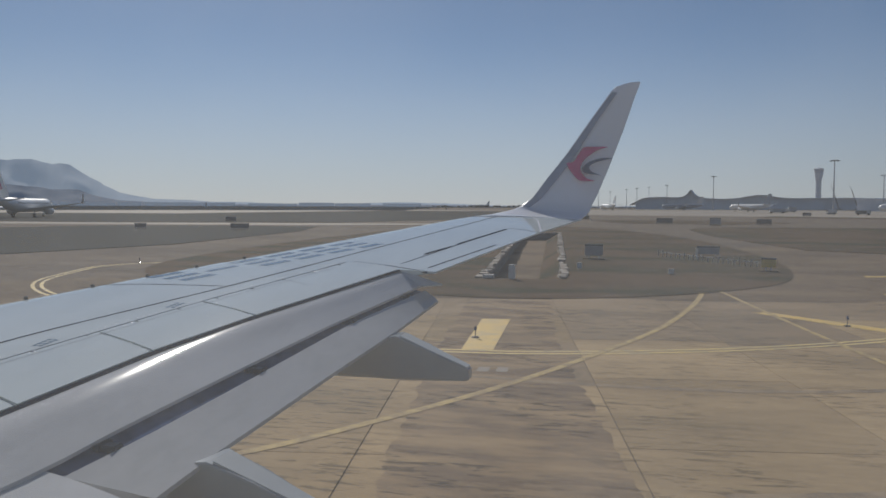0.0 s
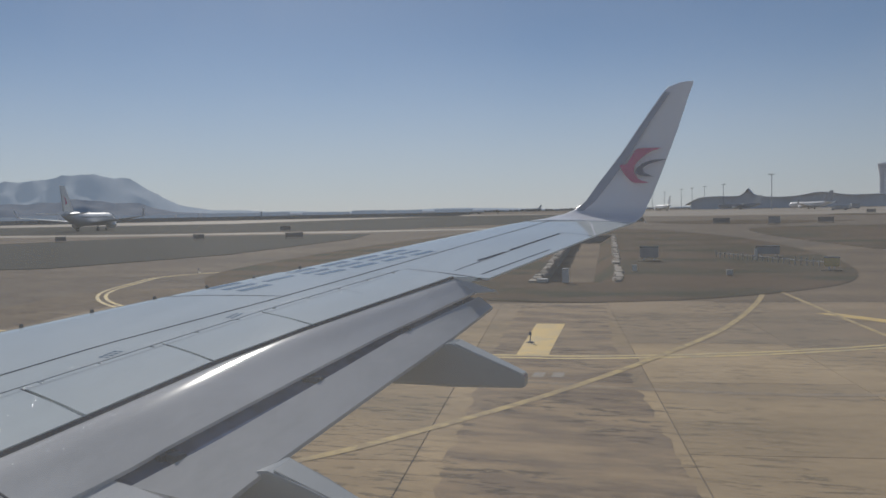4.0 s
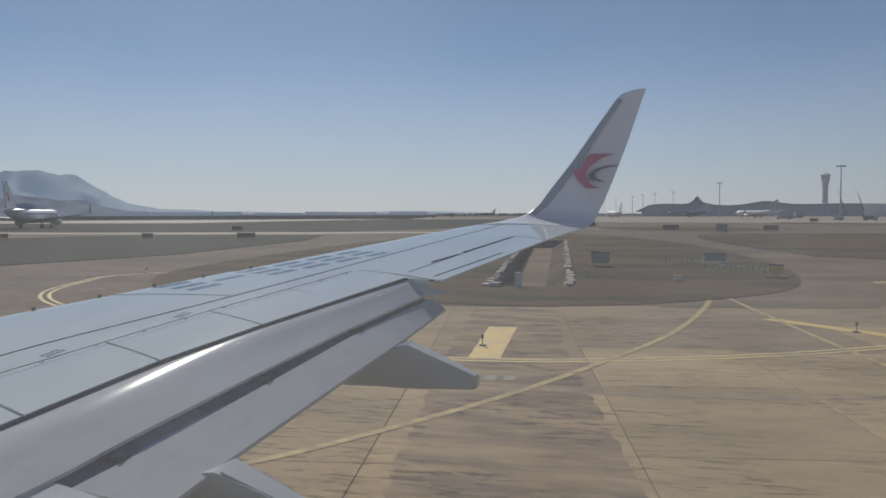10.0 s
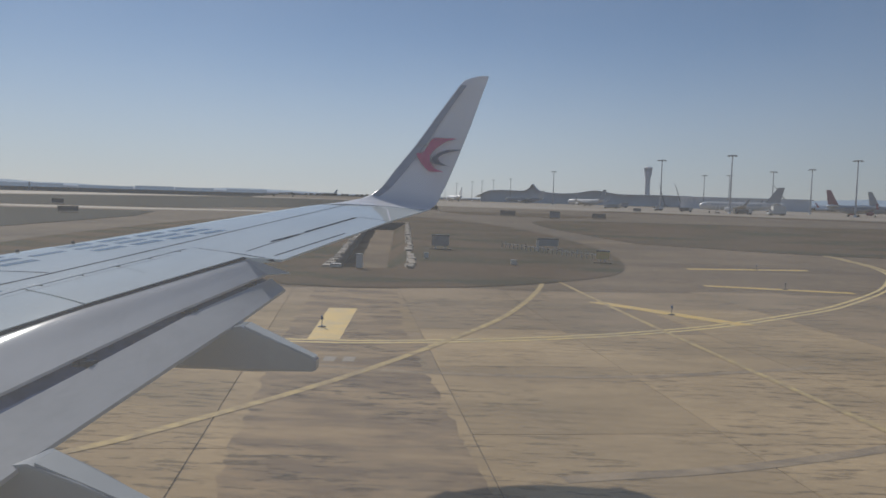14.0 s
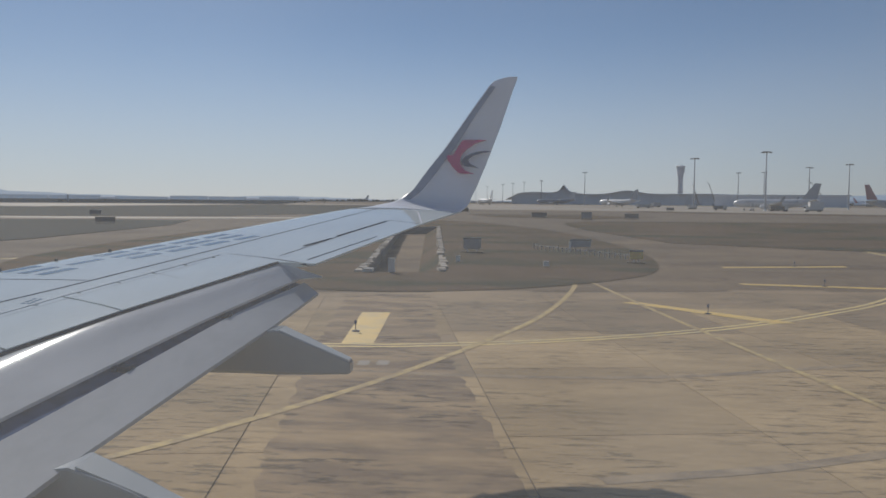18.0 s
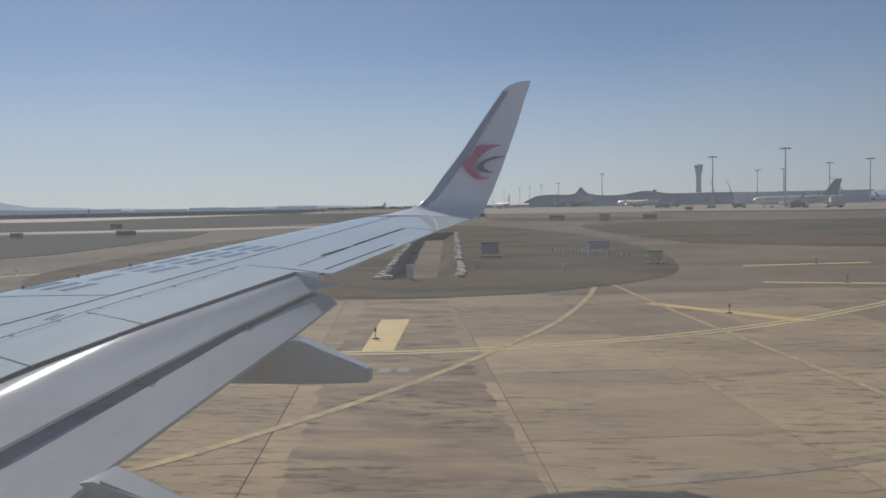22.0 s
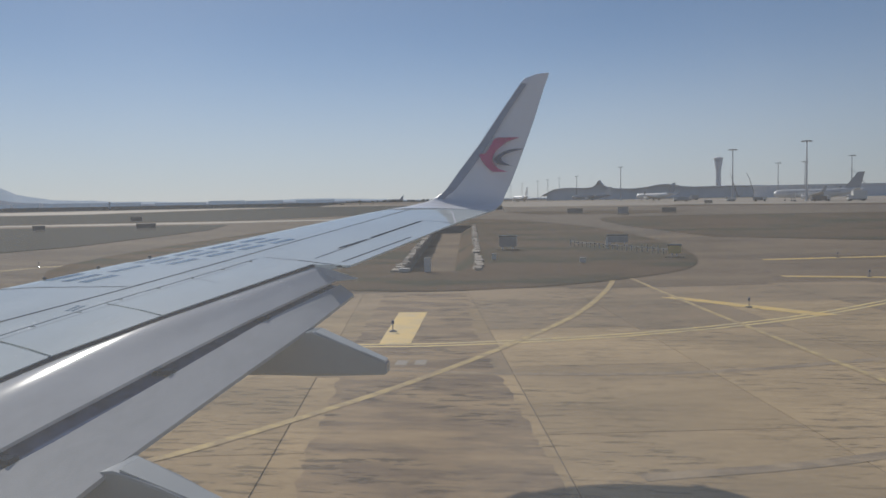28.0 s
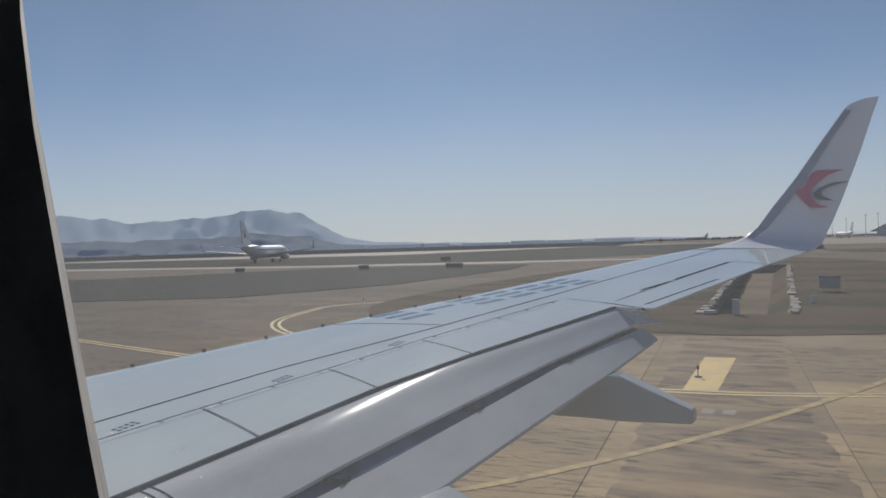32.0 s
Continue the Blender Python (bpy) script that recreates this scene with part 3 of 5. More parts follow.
seam([(interp(SPOILER_LE, 8.2) + 0.02, 8.24), (-3.38, 7.98)], 0.010, wing, GREY_PAINT, n=10)
seam([(interp(SPOILER_LE, y) + 0.12, y) for y in (0.6, 2, 3.6, 5, 6.4, 7.6, 9.0)], 0.010, wing, GREY_PAINT)

# small hinge fittings and fasteners along the spoiler line
for k in range(17):
    y = 1.2 + 0.5 * k
    x = interp(SPOILER_LE, y) + 0.05
    p = on_wing(x, y, 0.018)
    part("hinge_fitting", box(p.x - 0.022, p.y - 0.010, p.z - 0.02, p.x + 0.022, p.y + 0.010, p.z + 0.0005, 0.0005), GREY_PAINT, wing)
# domed rivets in rows beside the spoiler line and on the flap
dome = bpy.data.meshes.new("rivet")
b = lathe([(0.0080, 0), (0.0066, 0.0018), (0.0036, 0.0032)], 8)
b.to_mesh(dome)
b.free()
dome.materials.append(RIVET)
for p in dome.polygons:
    p.use_smooth = True
rv = random.Random(4)
for k in range(210):
    y = 1.0 + 8.2 * k / 209 + rv.uniform(-0.015, 0.015)
    if noise.noise(Vector((y * 2.3, 7.0, 0))) < -0.05:
        continue
    side = rv.random() < 0.5
    rivet = new("rivet", dome)
    rivet.location = on_wing(interp(SPOILER_LE, y) + (0.075 if side else -0.05) + rv.uniform(-0.01, 0.01), y, 0.0165 if side else 0.0115)
    rivet.parent = wing
# loose clusters of fasteners on the spoiler panels
for cx, cy in ((-4.05, 3.6), (-4.25, 4.3), (-4.1, 5.0), (-3.9, 5.2), (-3.75, 6.2), (-3.85, 7.3), (-3.65, 7.9), (-4.4, 3.3)):
    for k in range(5):
        x, y = cx + rv.gauss(0, 0.05), cy + rv.gauss(0, 0.16)
        rivet = new("rivet", dome)
        rivet.location = on_wing(x, y, 0.0165)
        rivet.parent = wing
# vortex tabs just behind the leading edge
for k, y in enumerate((3.1, 3.9, 4.7, 5.47, 6.16, 6.83, 7.51, 8.15, 8.8, 9.51)):
    p = on_wing(interp(LEAD, y) + 0.16, y, 0.012)
    b = lathe([(0.021, -0.03), (0.021, -0.008), (0.012, 0.003)], 10)
    bmesh.ops.transform(b, matrix=Matrix.Translation(p), verts=b.verts)
    part("wing_stud", b, DARK_METAL, wing if y < 9.1 else outer, "small dark round stud on the wing")

# main flap, rolling down and aft behind the spoilers
fore = [(-4.4, -0.4), (-3.87, 3.15), (-3.74, 4.2), (-3.6, 5.45), (-3.35, 6.63), (-2.70, 9.16)]
aft = [(-3.66, 0.3), (-3.36, 3.0), (-3.19, 3.80), (-3.16, 4.30), (-3.10, 4.80), (-2.965, 5.85), (-2.785, 7.15), (-2.42, 9.07)]


def sheet(front, back, drops, thick, name, mat, parent, label, cols=30):
    """A curved panel with a thickness, from a front line to a back line, sinking by the given drops."""
    A, B = along([Vector((x, y, 0)) for x, y in front], cols), along([Vector((x, y, 0)) for x, y in back], cols)
    m = len(drops)
    verts = []
    for sgn in (0, 1):
        for p, q in zip(A, B):
            for j, d in enumerate(drops):
                v = p.lerp(q, j / (m - 1))
                verts.append(on_wing(v.x, v.y, d - sgn * thick * (0.25 + 0.75 * math.sin(math.pi * (0.12 + 0.8 * j / (m - 1))))))
    n = cols * m
    faces = []
    for i in range(cols - 1):
        for j in range(m - 1):
            a = i * m + j
            faces += [(a, a + 1, a + m + 1, a + m), (n + a, n + a + m, n + a + m + 1, n + a + 1)]
        for j in (0, m - 1):
            a = i * m + j
            faces.append((a, a + m, n + a + m, n + a))
    for i in (0, cols - 1):
        faces += [(i * m + j, i * m + j + 1, n + i * m + j + 1, n + i * m + j) for j in range(m - 1)]
    ob = mesh(name, verts, faces, mat, parent, label, True)
    ob.data.set_sharp_from_angle(angle=radians(38))
    return ob


# level where it leaves the spoilers, then rolling over a crown into a steady slope
FLAP_DROPS = [-0.0800, -0.0500, -0.0320, -0.0230, -0.0200, -0.0205, -0.0243, -0.0300, -0.0382, -0.0485, -0.0607, -0.0740, -0.0877, -0.1015, -0.1140, -0.1265, -0.1390, -0.1515, -0.1640]
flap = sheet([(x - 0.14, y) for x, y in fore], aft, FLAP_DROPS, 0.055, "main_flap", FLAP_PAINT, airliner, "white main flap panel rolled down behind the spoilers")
# dark strip closing the spoiler gap, coloured as the shade in it
gap = []
for p in along([Vector((x, y, 0)) for x, y in fore], 40):
    gap += [on_wing(p.x - 0.004, p.y, 0.001), on_wing(p.x + 0.026, p.y, -0.0185)]
mesh("spoiler_edge_gap_shade", gap, [(2 * k, 2 * k + 1, 2 * k + 3, 2 * k + 2) for k in range(39)], SEAM_AND_SHADE, wing, "dark strip painted as the shaded gap behind the spoilers")
# tip of the main flap: the same curve drawn out to a point further aft
edge_in, edge_out = [], []
for j, d in enumerate(FLAP_DROPS):
    u = j / (len(FLAP_DROPS) - 1)
    x, y = fore[-1][0] - 0.14 + (aft[-1][0] - fore[-1][0] + 0.14) * u, fore[-1][1] + (aft[-1][1] - fore[-1][1]) * u
    k = max(0.0, (u - 0.25) / 0.75)
    edge_in.append(on_wing(x - 0.01, y - 0.01, d - 0.001))
    edge_out.append(on_wing(x + 0.25 * k, y + 0.03 + 0.03 * k, d + 0.012 * k))
m_ = len(edge_in)
low = [p - Vector((0, 0, 0.012)) for p in edge_in + edge_out]
faces = []
for j in range(m_ - 1):
    faces += [(j, j + 1, m_ + j + 1, m_ + j), (2 * m_ + j, 2 * m_ + j + 1, 3 * m_ + j + 1, 3 * m_ + j), (m_ + j, m_ + j + 1, 3 * m_ + j + 1, 3 * m_ + j)]
faces.append((m_ - 1, 2 * m_ - 1, 4 * m_ - 1, 3 * m_ - 1))
end_cap = mesh("flap_tip_fairing", edge_in + edge_out + low, faces, FLAP_PAINT, flap, "white pointed flap end cap", True)
end_cap.data.set_sharp_from_angle(angle=radians(35))
flap_tree = BVHTree.FromPolygons([v.co for v in flap.data.vertices], [tuple(p.vertices) for p in flap.data.polygons])
# bright fastener heads and chips along the crown of the flap
for k in range(170):
    y = rv.uniform(2.6, 8.6)
    x = interp([(q[1], q[0]) for q in fore], y) + abs(rv.gauss(0.09, 0.05)) + 0.02
    place = flap_tree.ray_cast(Vector((x, y, 4.0)), Vector((0, 0, -1)))[0]
    if place is not None and noise.noise(Vector((y * 1.7, x * 3, 5.0))) > -0.1:
        rivet = new("rivet", dome)
        rivet.location = place - Vector((0, 0, 0.0008))
        rivet.scale = [rv.uniform(0.5, 1.0)] * 3
        rivet.parent = flap
# twin joint lines across the flap near its inner end
for dy in (0.0, 0.07):
    c = along([Vector((-4.2, 3.36 + dy, 0)), Vector((-3.9, 3.27 + dy, 0)), Vector((-3.4, 3.22 + dy, 0))], 24)
    verts = []
    for p in c:
        for o in (-0.009, 0.009):
            place = flap_tree.ray_cast(Vector((p.x, p.y + o, 4.0)), Vector((0, 0, -1)))[0]
            verts.append(Vector((p.x, p.y + o, place.z + 0.0015)) if place is not None else on_wing(p.x, p.y + o, -0.2))
    mesh("flap_joint", verts, [(2 * k, 2 * k + 1, 2 * k + 3, 2 * k + 2) for k in range(23)], SEAM_AND_SHADE, flap)
# aft flap segment, beyond a dark slot
aft_le = [(-3.15, 3.80), (-3.04, 4.46), (-2.92, 5.57), (-2.735, 7.41), (-2.42, 9.08)]
aft_te = [(-2.59, 3.90), (-2.56, 4.63), (-2.43, 6.23), (-2.30, 7.63), (-2.21, 9.08)]
aft_flap = sheet([(x + 0.05, y) for x, y in aft_le], aft_te, [-0.216 - 0.0105 * k for k in range(12)], 0.07, "aft_flap", AFT_SHADED_PAINT, airliner, "white aft flap segment behind a dark slot")
# sheet closing the slot, coloured as the shade in it
slot = sheet([(x - 0.13, y) for x, y in aft_le], [(x + 0.07, y) for x, y in aft_le], (-0.205, -0.228, -0.255), 0.03, "flap_slot_shade", SLOT_SHADE, airliner, "dark blue sheet painted as shade between the flap segments", 12)
# inboard flap, nearer to the cabin
inboard = sheet([(-3.70, 0.3), (-3.50, 2.0), (-3.22, 3.78)], [(-2.2, 0.3), (-2.45, 2.0), (-2.70, 3.80)], (-0.182, -0.200, -0.222, -0.248, -0.276, -0.306), 0.07, "inboard_flap", FLAP_PAINT, airliner, "white inboard flap segment", 14)

# slot fittings: dark bracket blocks, each with a block coloured as its shaded recess
for x, y in ((-3.06, 4.22), (-2.87, 5.83), (-2.685, 7.48), (-2.47, 8.72)):
    p = on_wing(x, y, -0.228)
    br = part("track_bracket", box(p.x - 0.08, p.y - 0.05, p.z - 0.02, p.x + 0.02, p.y + 0.05, p.z + 0.035, 0.008), SEAM_AND_SHADE, aft_flap, "dark flap track bracket in the slot")
    part("bracket_recess_shade", box(p.x - 0.12, p.y - 0.08, p.z - 0.03, p.x - 0.075, p.y + 0.08, p.z + 0.04, 0.006), SEAM_AND_SHADE, br, "dark block painted as the shaded recess beside the bracket")


def fairing(y, x_top, z_top, x_tip, z_tip, tail, x_low, z_low, w):
    """A canoe fairing under the flap: flat-topped, deep in front, ending in a short blunt tail."""
    rings = []
    prof = [(x_low - 1.3, z_low + 0.26, z_low + 0.18, 0.5), (x_low - 0.6, z_top - 0.08, z_low + 0.05, 0.85), (x_low, z_top - 0.05, z_low, 1.0), (x_top - 0.25, z_top - 0.05, z_low, 1.0), (x_top, z_top - 0.02, z_low - 0.005, 1.0), ((x_top * 0.6 + x_tip * 0.4), z_top * 0.6 + (z_tip + tail) * 0.4, (z_low + z_tip) / 2 - 0.005, 0.86),
            (x_tip - 0.03, z_tip + tail + 0.012, z_tip - 0.003, 0.56), (x_tip, z_tip + tail - 0.004, z_tip + 0.012, 0.52)]
    for x, zt, zb, k in prof:
        h = w * k / 2
        rings.append([(x, y - h * 0.95, zt), (x, y + h * 0.95, zt), (x, y + h, zt - 0.014 * k), (x, y + h, zb + 0.03 * k), (x, y + h * 0.85, zb), (x, y - h * 0.85, zb), (x, y - h, zb + 0.03 * k), (x, y - h, zt - 0.014 * k)])
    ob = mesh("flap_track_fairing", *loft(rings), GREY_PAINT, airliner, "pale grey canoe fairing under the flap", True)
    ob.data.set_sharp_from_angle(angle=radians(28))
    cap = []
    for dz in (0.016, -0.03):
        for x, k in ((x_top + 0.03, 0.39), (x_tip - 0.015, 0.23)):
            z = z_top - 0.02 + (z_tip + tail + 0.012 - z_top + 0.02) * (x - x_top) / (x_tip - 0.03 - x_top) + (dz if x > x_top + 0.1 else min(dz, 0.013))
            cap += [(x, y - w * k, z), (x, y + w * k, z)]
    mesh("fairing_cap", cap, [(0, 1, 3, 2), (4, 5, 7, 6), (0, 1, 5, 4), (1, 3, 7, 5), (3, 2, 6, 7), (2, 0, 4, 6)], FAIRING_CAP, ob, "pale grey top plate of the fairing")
    return ob


fairing(7.60, -2.24, 2.39, -1.53, 1.95, 0.11, -2.96, 1.945, 0.30)
fairing(4.50, -2.53, 2.09, -1.82, 1.66, 0.11, -3.25, 1.65, 0.30)

# winglet: the tip bends up into a tall swept blade
LE_TE = [((-3.02, 14.5, 3.40), (-0.93, 14.5, 3.40)), ((-2.64, 14.85, 3.46), (-0.87, 14.82, 3.45)), ((-2.28, 15.10, 3.55), (-0.84, 15.05, 3.49)), ((-2.08, 15.24, 3.64), (-0.80, 15.20, 3.55)), ((-1.88, 15.30, 3.79), (-0.76, 15.27, 3.66)),
         ((-1.62, 15.40, 4.15), (-0.66, 15.33, 3.87)), ((-1.25, 15.53, 4.65), (-0.49, 15.44, 4.30)), ((-0.82, 15.71, 5.30), (-0.22, 15.65, 5.05)), ((-0.46, 15.86, 5.83), (0.00, 15.83, 5.75)), ((-0.37, 15.88, 5.92), (0.06, 15.88, 5.91)), ((-0.16, 15.90, 5.99), (0.085, 15.90, 6.01))]
rings = []
for i, (a, c) in enumerate(LE_TE):
    a, c = Vector(a), Vector(c)
    a0, a1 = Vector(LE_TE[max(i - 1, 0)][0]), Vector(LE_TE[min(i + 1, len(LE_TE) - 1)][0])
    up = (a1 - a0) + (Vector(LE_TE[min(i + 1, len(LE_TE) - 1)][1]) - Vector(LE_TE[max(i - 1, 0)][1]))
    nrm = (c - a).cross(up).normalized()
    if nrm.y > 0 or (abs(nrm.y) < 0.3 and nrm.z < 0):
        nrm = -nrm
    if i == 0:
        nrm = Vector((0, -0.1, 1))
    th = 0.055 * (c - a).length + 0.01
    ring_ = [a + nrm * 0.0]
    for s, k in ((0.03, 0.45), (0.1, 0.75), (0.25, 1.0), (0.5, 0.85), (0.75, 0.45), (1.0, 0.06)):
        ring_.append(a.lerp(c, s) + nrm * th * k * 0.55)
    for s, k in ((1.0, 0.06), (0.75, 0.45), (0.5, 0.85), (0.25, 1.0), (0.1, 0.75), (0.03, 0.45)):
        ring_.append(a.lerp(c, s) - nrm * th * k)
    rings.append(ring_)
winglet = mesh("winglet", *loft(rings), WINGLET, airliner, "tall white blended winglet with a red and navy emblem", True)
winglet.data.set_sharp_from_angle(angle=radians(45))


def blade_y(z):
    return interp([(3.5, 15.16), (4.17, 15.36), (4.65, 15.50), (5.3, 15.68), (5.84, 15.84), (6.0, 15.88)], z)


def on_blade(pts, off, lift=0.0):
    """Points of a flat shape laid on the inner face of the winglet."""
    return [Vector((x, blade_y(z) - off, z + lift)) for x, z in pts]


def emblem(name, edge0, edge1, mat, label, n=18):
    """A curved flat shape between two edge curves, laid on the winglet's inner face."""
    A = [(v.x, v.y) for v in curve_through([(x, z, 0) for x, z in edge0], n)]
    B = [(v.x, v.y) for v in curve_through([(x, z, 0) for x, z in edge1], n)]
    v = on_blade(A, 0.064, 0.035) + on_blade(B, 0.064, 0.035) + on_blade(A, 0.03, 0.035) + on_blade(B, 0.03, 0.035)
    f = [(k, k + 1, n + k + 1, n + k) for k in range(n - 1)] + [(k, k + 1, 2 * n + k + 1, 2 * n + k) for k in range(n - 1)] + [(n + k, n + k + 1, 3 * n + k + 1, 3 * n + k) for k in range(n - 1)]
    mesh(name, v, f, mat, winglet, label)


emblem("emblem_red", [(-0.49, 4.72), (-0.72, 4.725), (-0.93, 4.715), (-1.03, 4.58), (-1.12, 4.44), (-1.24, 4.41), (-1.16, 4.25), (-1.06, 4.14), (-0.97, 4.08), (-0.72, 4.075)],
       [(-0.49, 4.715), (-0.68, 4.66), (-0.79, 4.59), (-0.89, 4.51), (-0.95, 4.44), (-0.985, 4.36), (-0.98, 4.27), (-0.93, 4.19), (-0.86, 4.125), (-0.72, 4.08)], RED, "red swept crescent emblem", 40)
emblem("emblem_navy", [(-0.41, 4.505), (-0.62, 4.50), (-0.82, 4.44), (-0.945, 4.34), (-0.945, 4.27), (-0.86, 4.215), (-0.61, 4.185)],
       [(-0.41, 4.495), (-0.58, 4.465), (-0.73, 4.42), (-0.82, 4.355), (-0.82, 4.30), (-0.77, 4.25), (-0.61, 4.175)], NAVY, "navy curved emblem", 30)
st = [(-0.44, 5.82), (-0.80, 5.30), (-1.23, 4.65), (-1.60, 4.17), (-1.86, 3.80), (-2.04, 3.63)]
si = [(-0.34, 5.80), (-0.69, 5.27), (-1.08, 4.62), (-1.42, 4.14), (-1.70, 3.78), (-1.94, 3.59)]
vo, vi = on_blade(st, 0.035), on_blade(si, 0.056)
mesh("winglet_leading_edge", vo + vi + [p + Vector((0, 0.02, 0)) for p in vo + vi], [(k, k + 1, 7 + k, 6 + k) for k in range(5)] + [(12 + k, 13 + k, 19 + k, 18 + k) for k in range(5)], EDGE_METAL, winglet, "dark bare metal leading edge strip")
part("tip_light", box(-0.95, 15.02, 3.40, -0.80, 15.10, 3.47, 0.01), DARK_METAL, winglet, "small dark tip light housing")
part("static_wick", tube((-0.84, 15.12, 3.50), (-0.76, 15.14, 3.36), 0.012, 0.006, 6), GALV, winglet)

# registration on the wing: plain bars in faded blue, six groups
start, step = Vector((-4.80, 7.93)), Vector((0.236, 0.520))
up, right = Vector((-0.58, 0.12)), Vector((0.165, 0.40))
for k in range(6):
    o = start + step * k
    spans = ((0.42, 0.60),) if k == 1 else ((0.0, 0.21), (0.40, 0.59), (0.79, 1.0))
    for h0, h1 in spans:
        grid_ = [o + up * (h0 + (h1 - h0) * i / 4) + right * (j / 6) for i in range(5) for j in range(7)]
        mesh("marking_bar", [skin_at(p.x, p.y, 0.0016) for p in grid_], [(i * 7 + j, i * 7 + j + 1, i * 7 + j + 8, i * 7 + j + 7) for i in range(4) for j in range(6)], BLUE_GREY, wing if o.y < 9 else outer, "faded blue painted bar")
# small stencil bars and a warning triangle near the spoilers
for y0 in (3.95, 5.35, 6.75):
    for row in range(2):
        for k in range(4):
            x, y = interp(SPOILER_LE, y0) - 0.13 + 0.055 * row, y0 + 0.055 * k
            q = [(x, y), (x + 0.036, y), (x + 0.036, y + 0.034), (x, y + 0.034)]
            mesh("stencil_bar", [skin_at(u, v, 0.0014) for u, v in q], [(0, 1, 2, 3)], BLUE_GREY, wing)
mesh("warning_triangle", [skin_at(u, v, 0.0014) for u, v in ((-4.93, 3.66), (-4.83, 3.64), (-4.86, 3.73))], [(0, 1, 2)], OLIVE, wing, "small olive warning triangle")

# fuselage shell with the one cabin window that the camera looks through
FY, FZ, FR = -1.70, 3.30, 1.88


def shell(x0, x1, a0, a1, n, name, mat, r=FR, label=""):
    v = []
    for x in (x0, x1):
        for k in range(n + 1):
            a = radians(a0 + (a1 - a0) * k / n)
            v.append((x, FY + r * math.cos(a), FZ + r * math.sin(a)))
    for x in (x0, x1):
        for k in range(n + 1):
            a = radians(a0 + (a1 - a0) * k / n)
            v.append((x, FY + (r - 0.06) * math.cos(a), FZ + (r - 0.06) * math.sin(a)))
    m = n + 1
    f = [(k, k + 1, m + k + 1, m + k) for k in range(n)] + [(2 * m + k, 2 * m + k + 1, 3 * m + k + 1, 3 * m + k) for k in range(n)]
    f += [(k, k + 1, 2 * m + k + 1, 2 * m + k) for k in range(n)] + [(m + k, m + k + 1, 3 * m + k + 1, 3 * m + k) for k in range(n)]
    return mesh(name, v, f, mat, airliner, label, True)


# unseen far-side openings, added and sized to let daylight onto the window surround
for k in range(22):
    x = -11.9 + 0.508 * k
    shell(x, x + 0.22, 156, 190, 6, "window_pillar", CABIN, label="pale pillar between unseen openings on the far cabin side")
shell(-12.0, -0.36, -170, 156, 48, "fuselage_front", WHITE, label="white fuselage skin ahead of the window")
shell(0.30, 9.0, -180, 180, 48, "fuselage_rear", WHITE, label="white fuselage skin behind the window")
shell(-0.36, 0.30, 19, 352, 44, "fuselage_window_bay", WHITE, label="white fuselage skin round the window bay")
for x in (-12.0, 9.0):
    part("cabin_bulkhead", lathe([(1.84, x - 0.03), (1.84, x + 0.03)], 40, "x", (0, FY, FZ)), CABIN, airliner, "dark cabin bulkhead")
# window panel: a plate with a rounded opening, leaning with the hull
hole, rim = [], []
for k in range(40):
    a = 2 * math.pi * k / 40
    cx, cz = math.copysign(abs(math.cos(a)) ** 0.45, math.cos(a)), math.copysign(abs(math.sin(a)) ** 0.45, math.sin(a))
    hole.append((-0.0372 + 0.1815 * cx - 0.046 * cz, 3.60 + 0.20 * cz))
    rim.append((-0.03 + 0.36 * max(-1, min(1, cx * 1.3)), 3.56 + 0.55 * max(-1, min(1, cz * 1.3))))
verts, n = [], 40
flare = [(-0.04 + (x + 0.04) * 1.28, 3.60 + (z - 3.60) * 1.2) for x, z in hole]
for y, pts in ((0.165, rim), (0.165, flare), (0.125, hole), (0.125, rim)):
    verts += [(x, y, z) for x, z in pts]
faces = [(i * n + k, i * n + (k + 1) % n, ((i + 1) % 4) * n + (k + 1) % n, ((i + 1) % 4) * n + k) for i in range(4) for k in range(n)]
mesh("window_panel", verts, faces, CABIN, airliner, "dark rounded cabin window surround")

# a dusty acrylic pane in the window, and main wheels under the hull
PANE = bpy.data.materials.new("dusty_window_pane")
PANE.use_nodes = True
pn, pl_ = PANE.node_tree.nodes, PANE.node_tree.links
pn.remove(pn["Principled BSDF"])
clear, dust, both = pn.new("ShaderNodeBsdfTransparent"), pn.new("ShaderNodeBsdfTranslucent"), pn.new("ShaderNodeMixShader")
dust.inputs[0].default_value = (0.95, 0.97, 1.0, 1)
smear, smear_map, smear_geo = pn.new("ShaderNodeTexNoise"), pn.new("ShaderNodeMapRange"), pn.new("ShaderNodeNewGeometry")
smear.inputs["Scale"].default_value, smear.inputs["Detail"].default_value = 26, 3
smear_map.inputs["To Min"].default_value, smear_map.inputs["To Max"].default_value = PANE_LOW, PANE_HIGH
pl_.new(smear_geo.outputs["Position"], smear.inputs["Vector"])
pl_.new(smear.outputs["Fac"], smear_map.inputs["Value"])
pl_.new(smear_map.outputs[0], both.inputs[0])
pl_.new(clear.outputs[0], both.inputs[1])
pl_.new(dust.outputs[0], both.inputs[2])
pl_.new(both.outputs[0], pn["Material Output"].inputs[0])
pane = mesh("window_pane", [(-0.04 + (x + 0.04) * 1.06, 0.168, 3.60 + (z - 3.60) * 1.06) for x, z in flare], [tuple(range(40))], PANE, airliner, "thin dusty clear acrylic window pane")
pane.visible_shadow = False
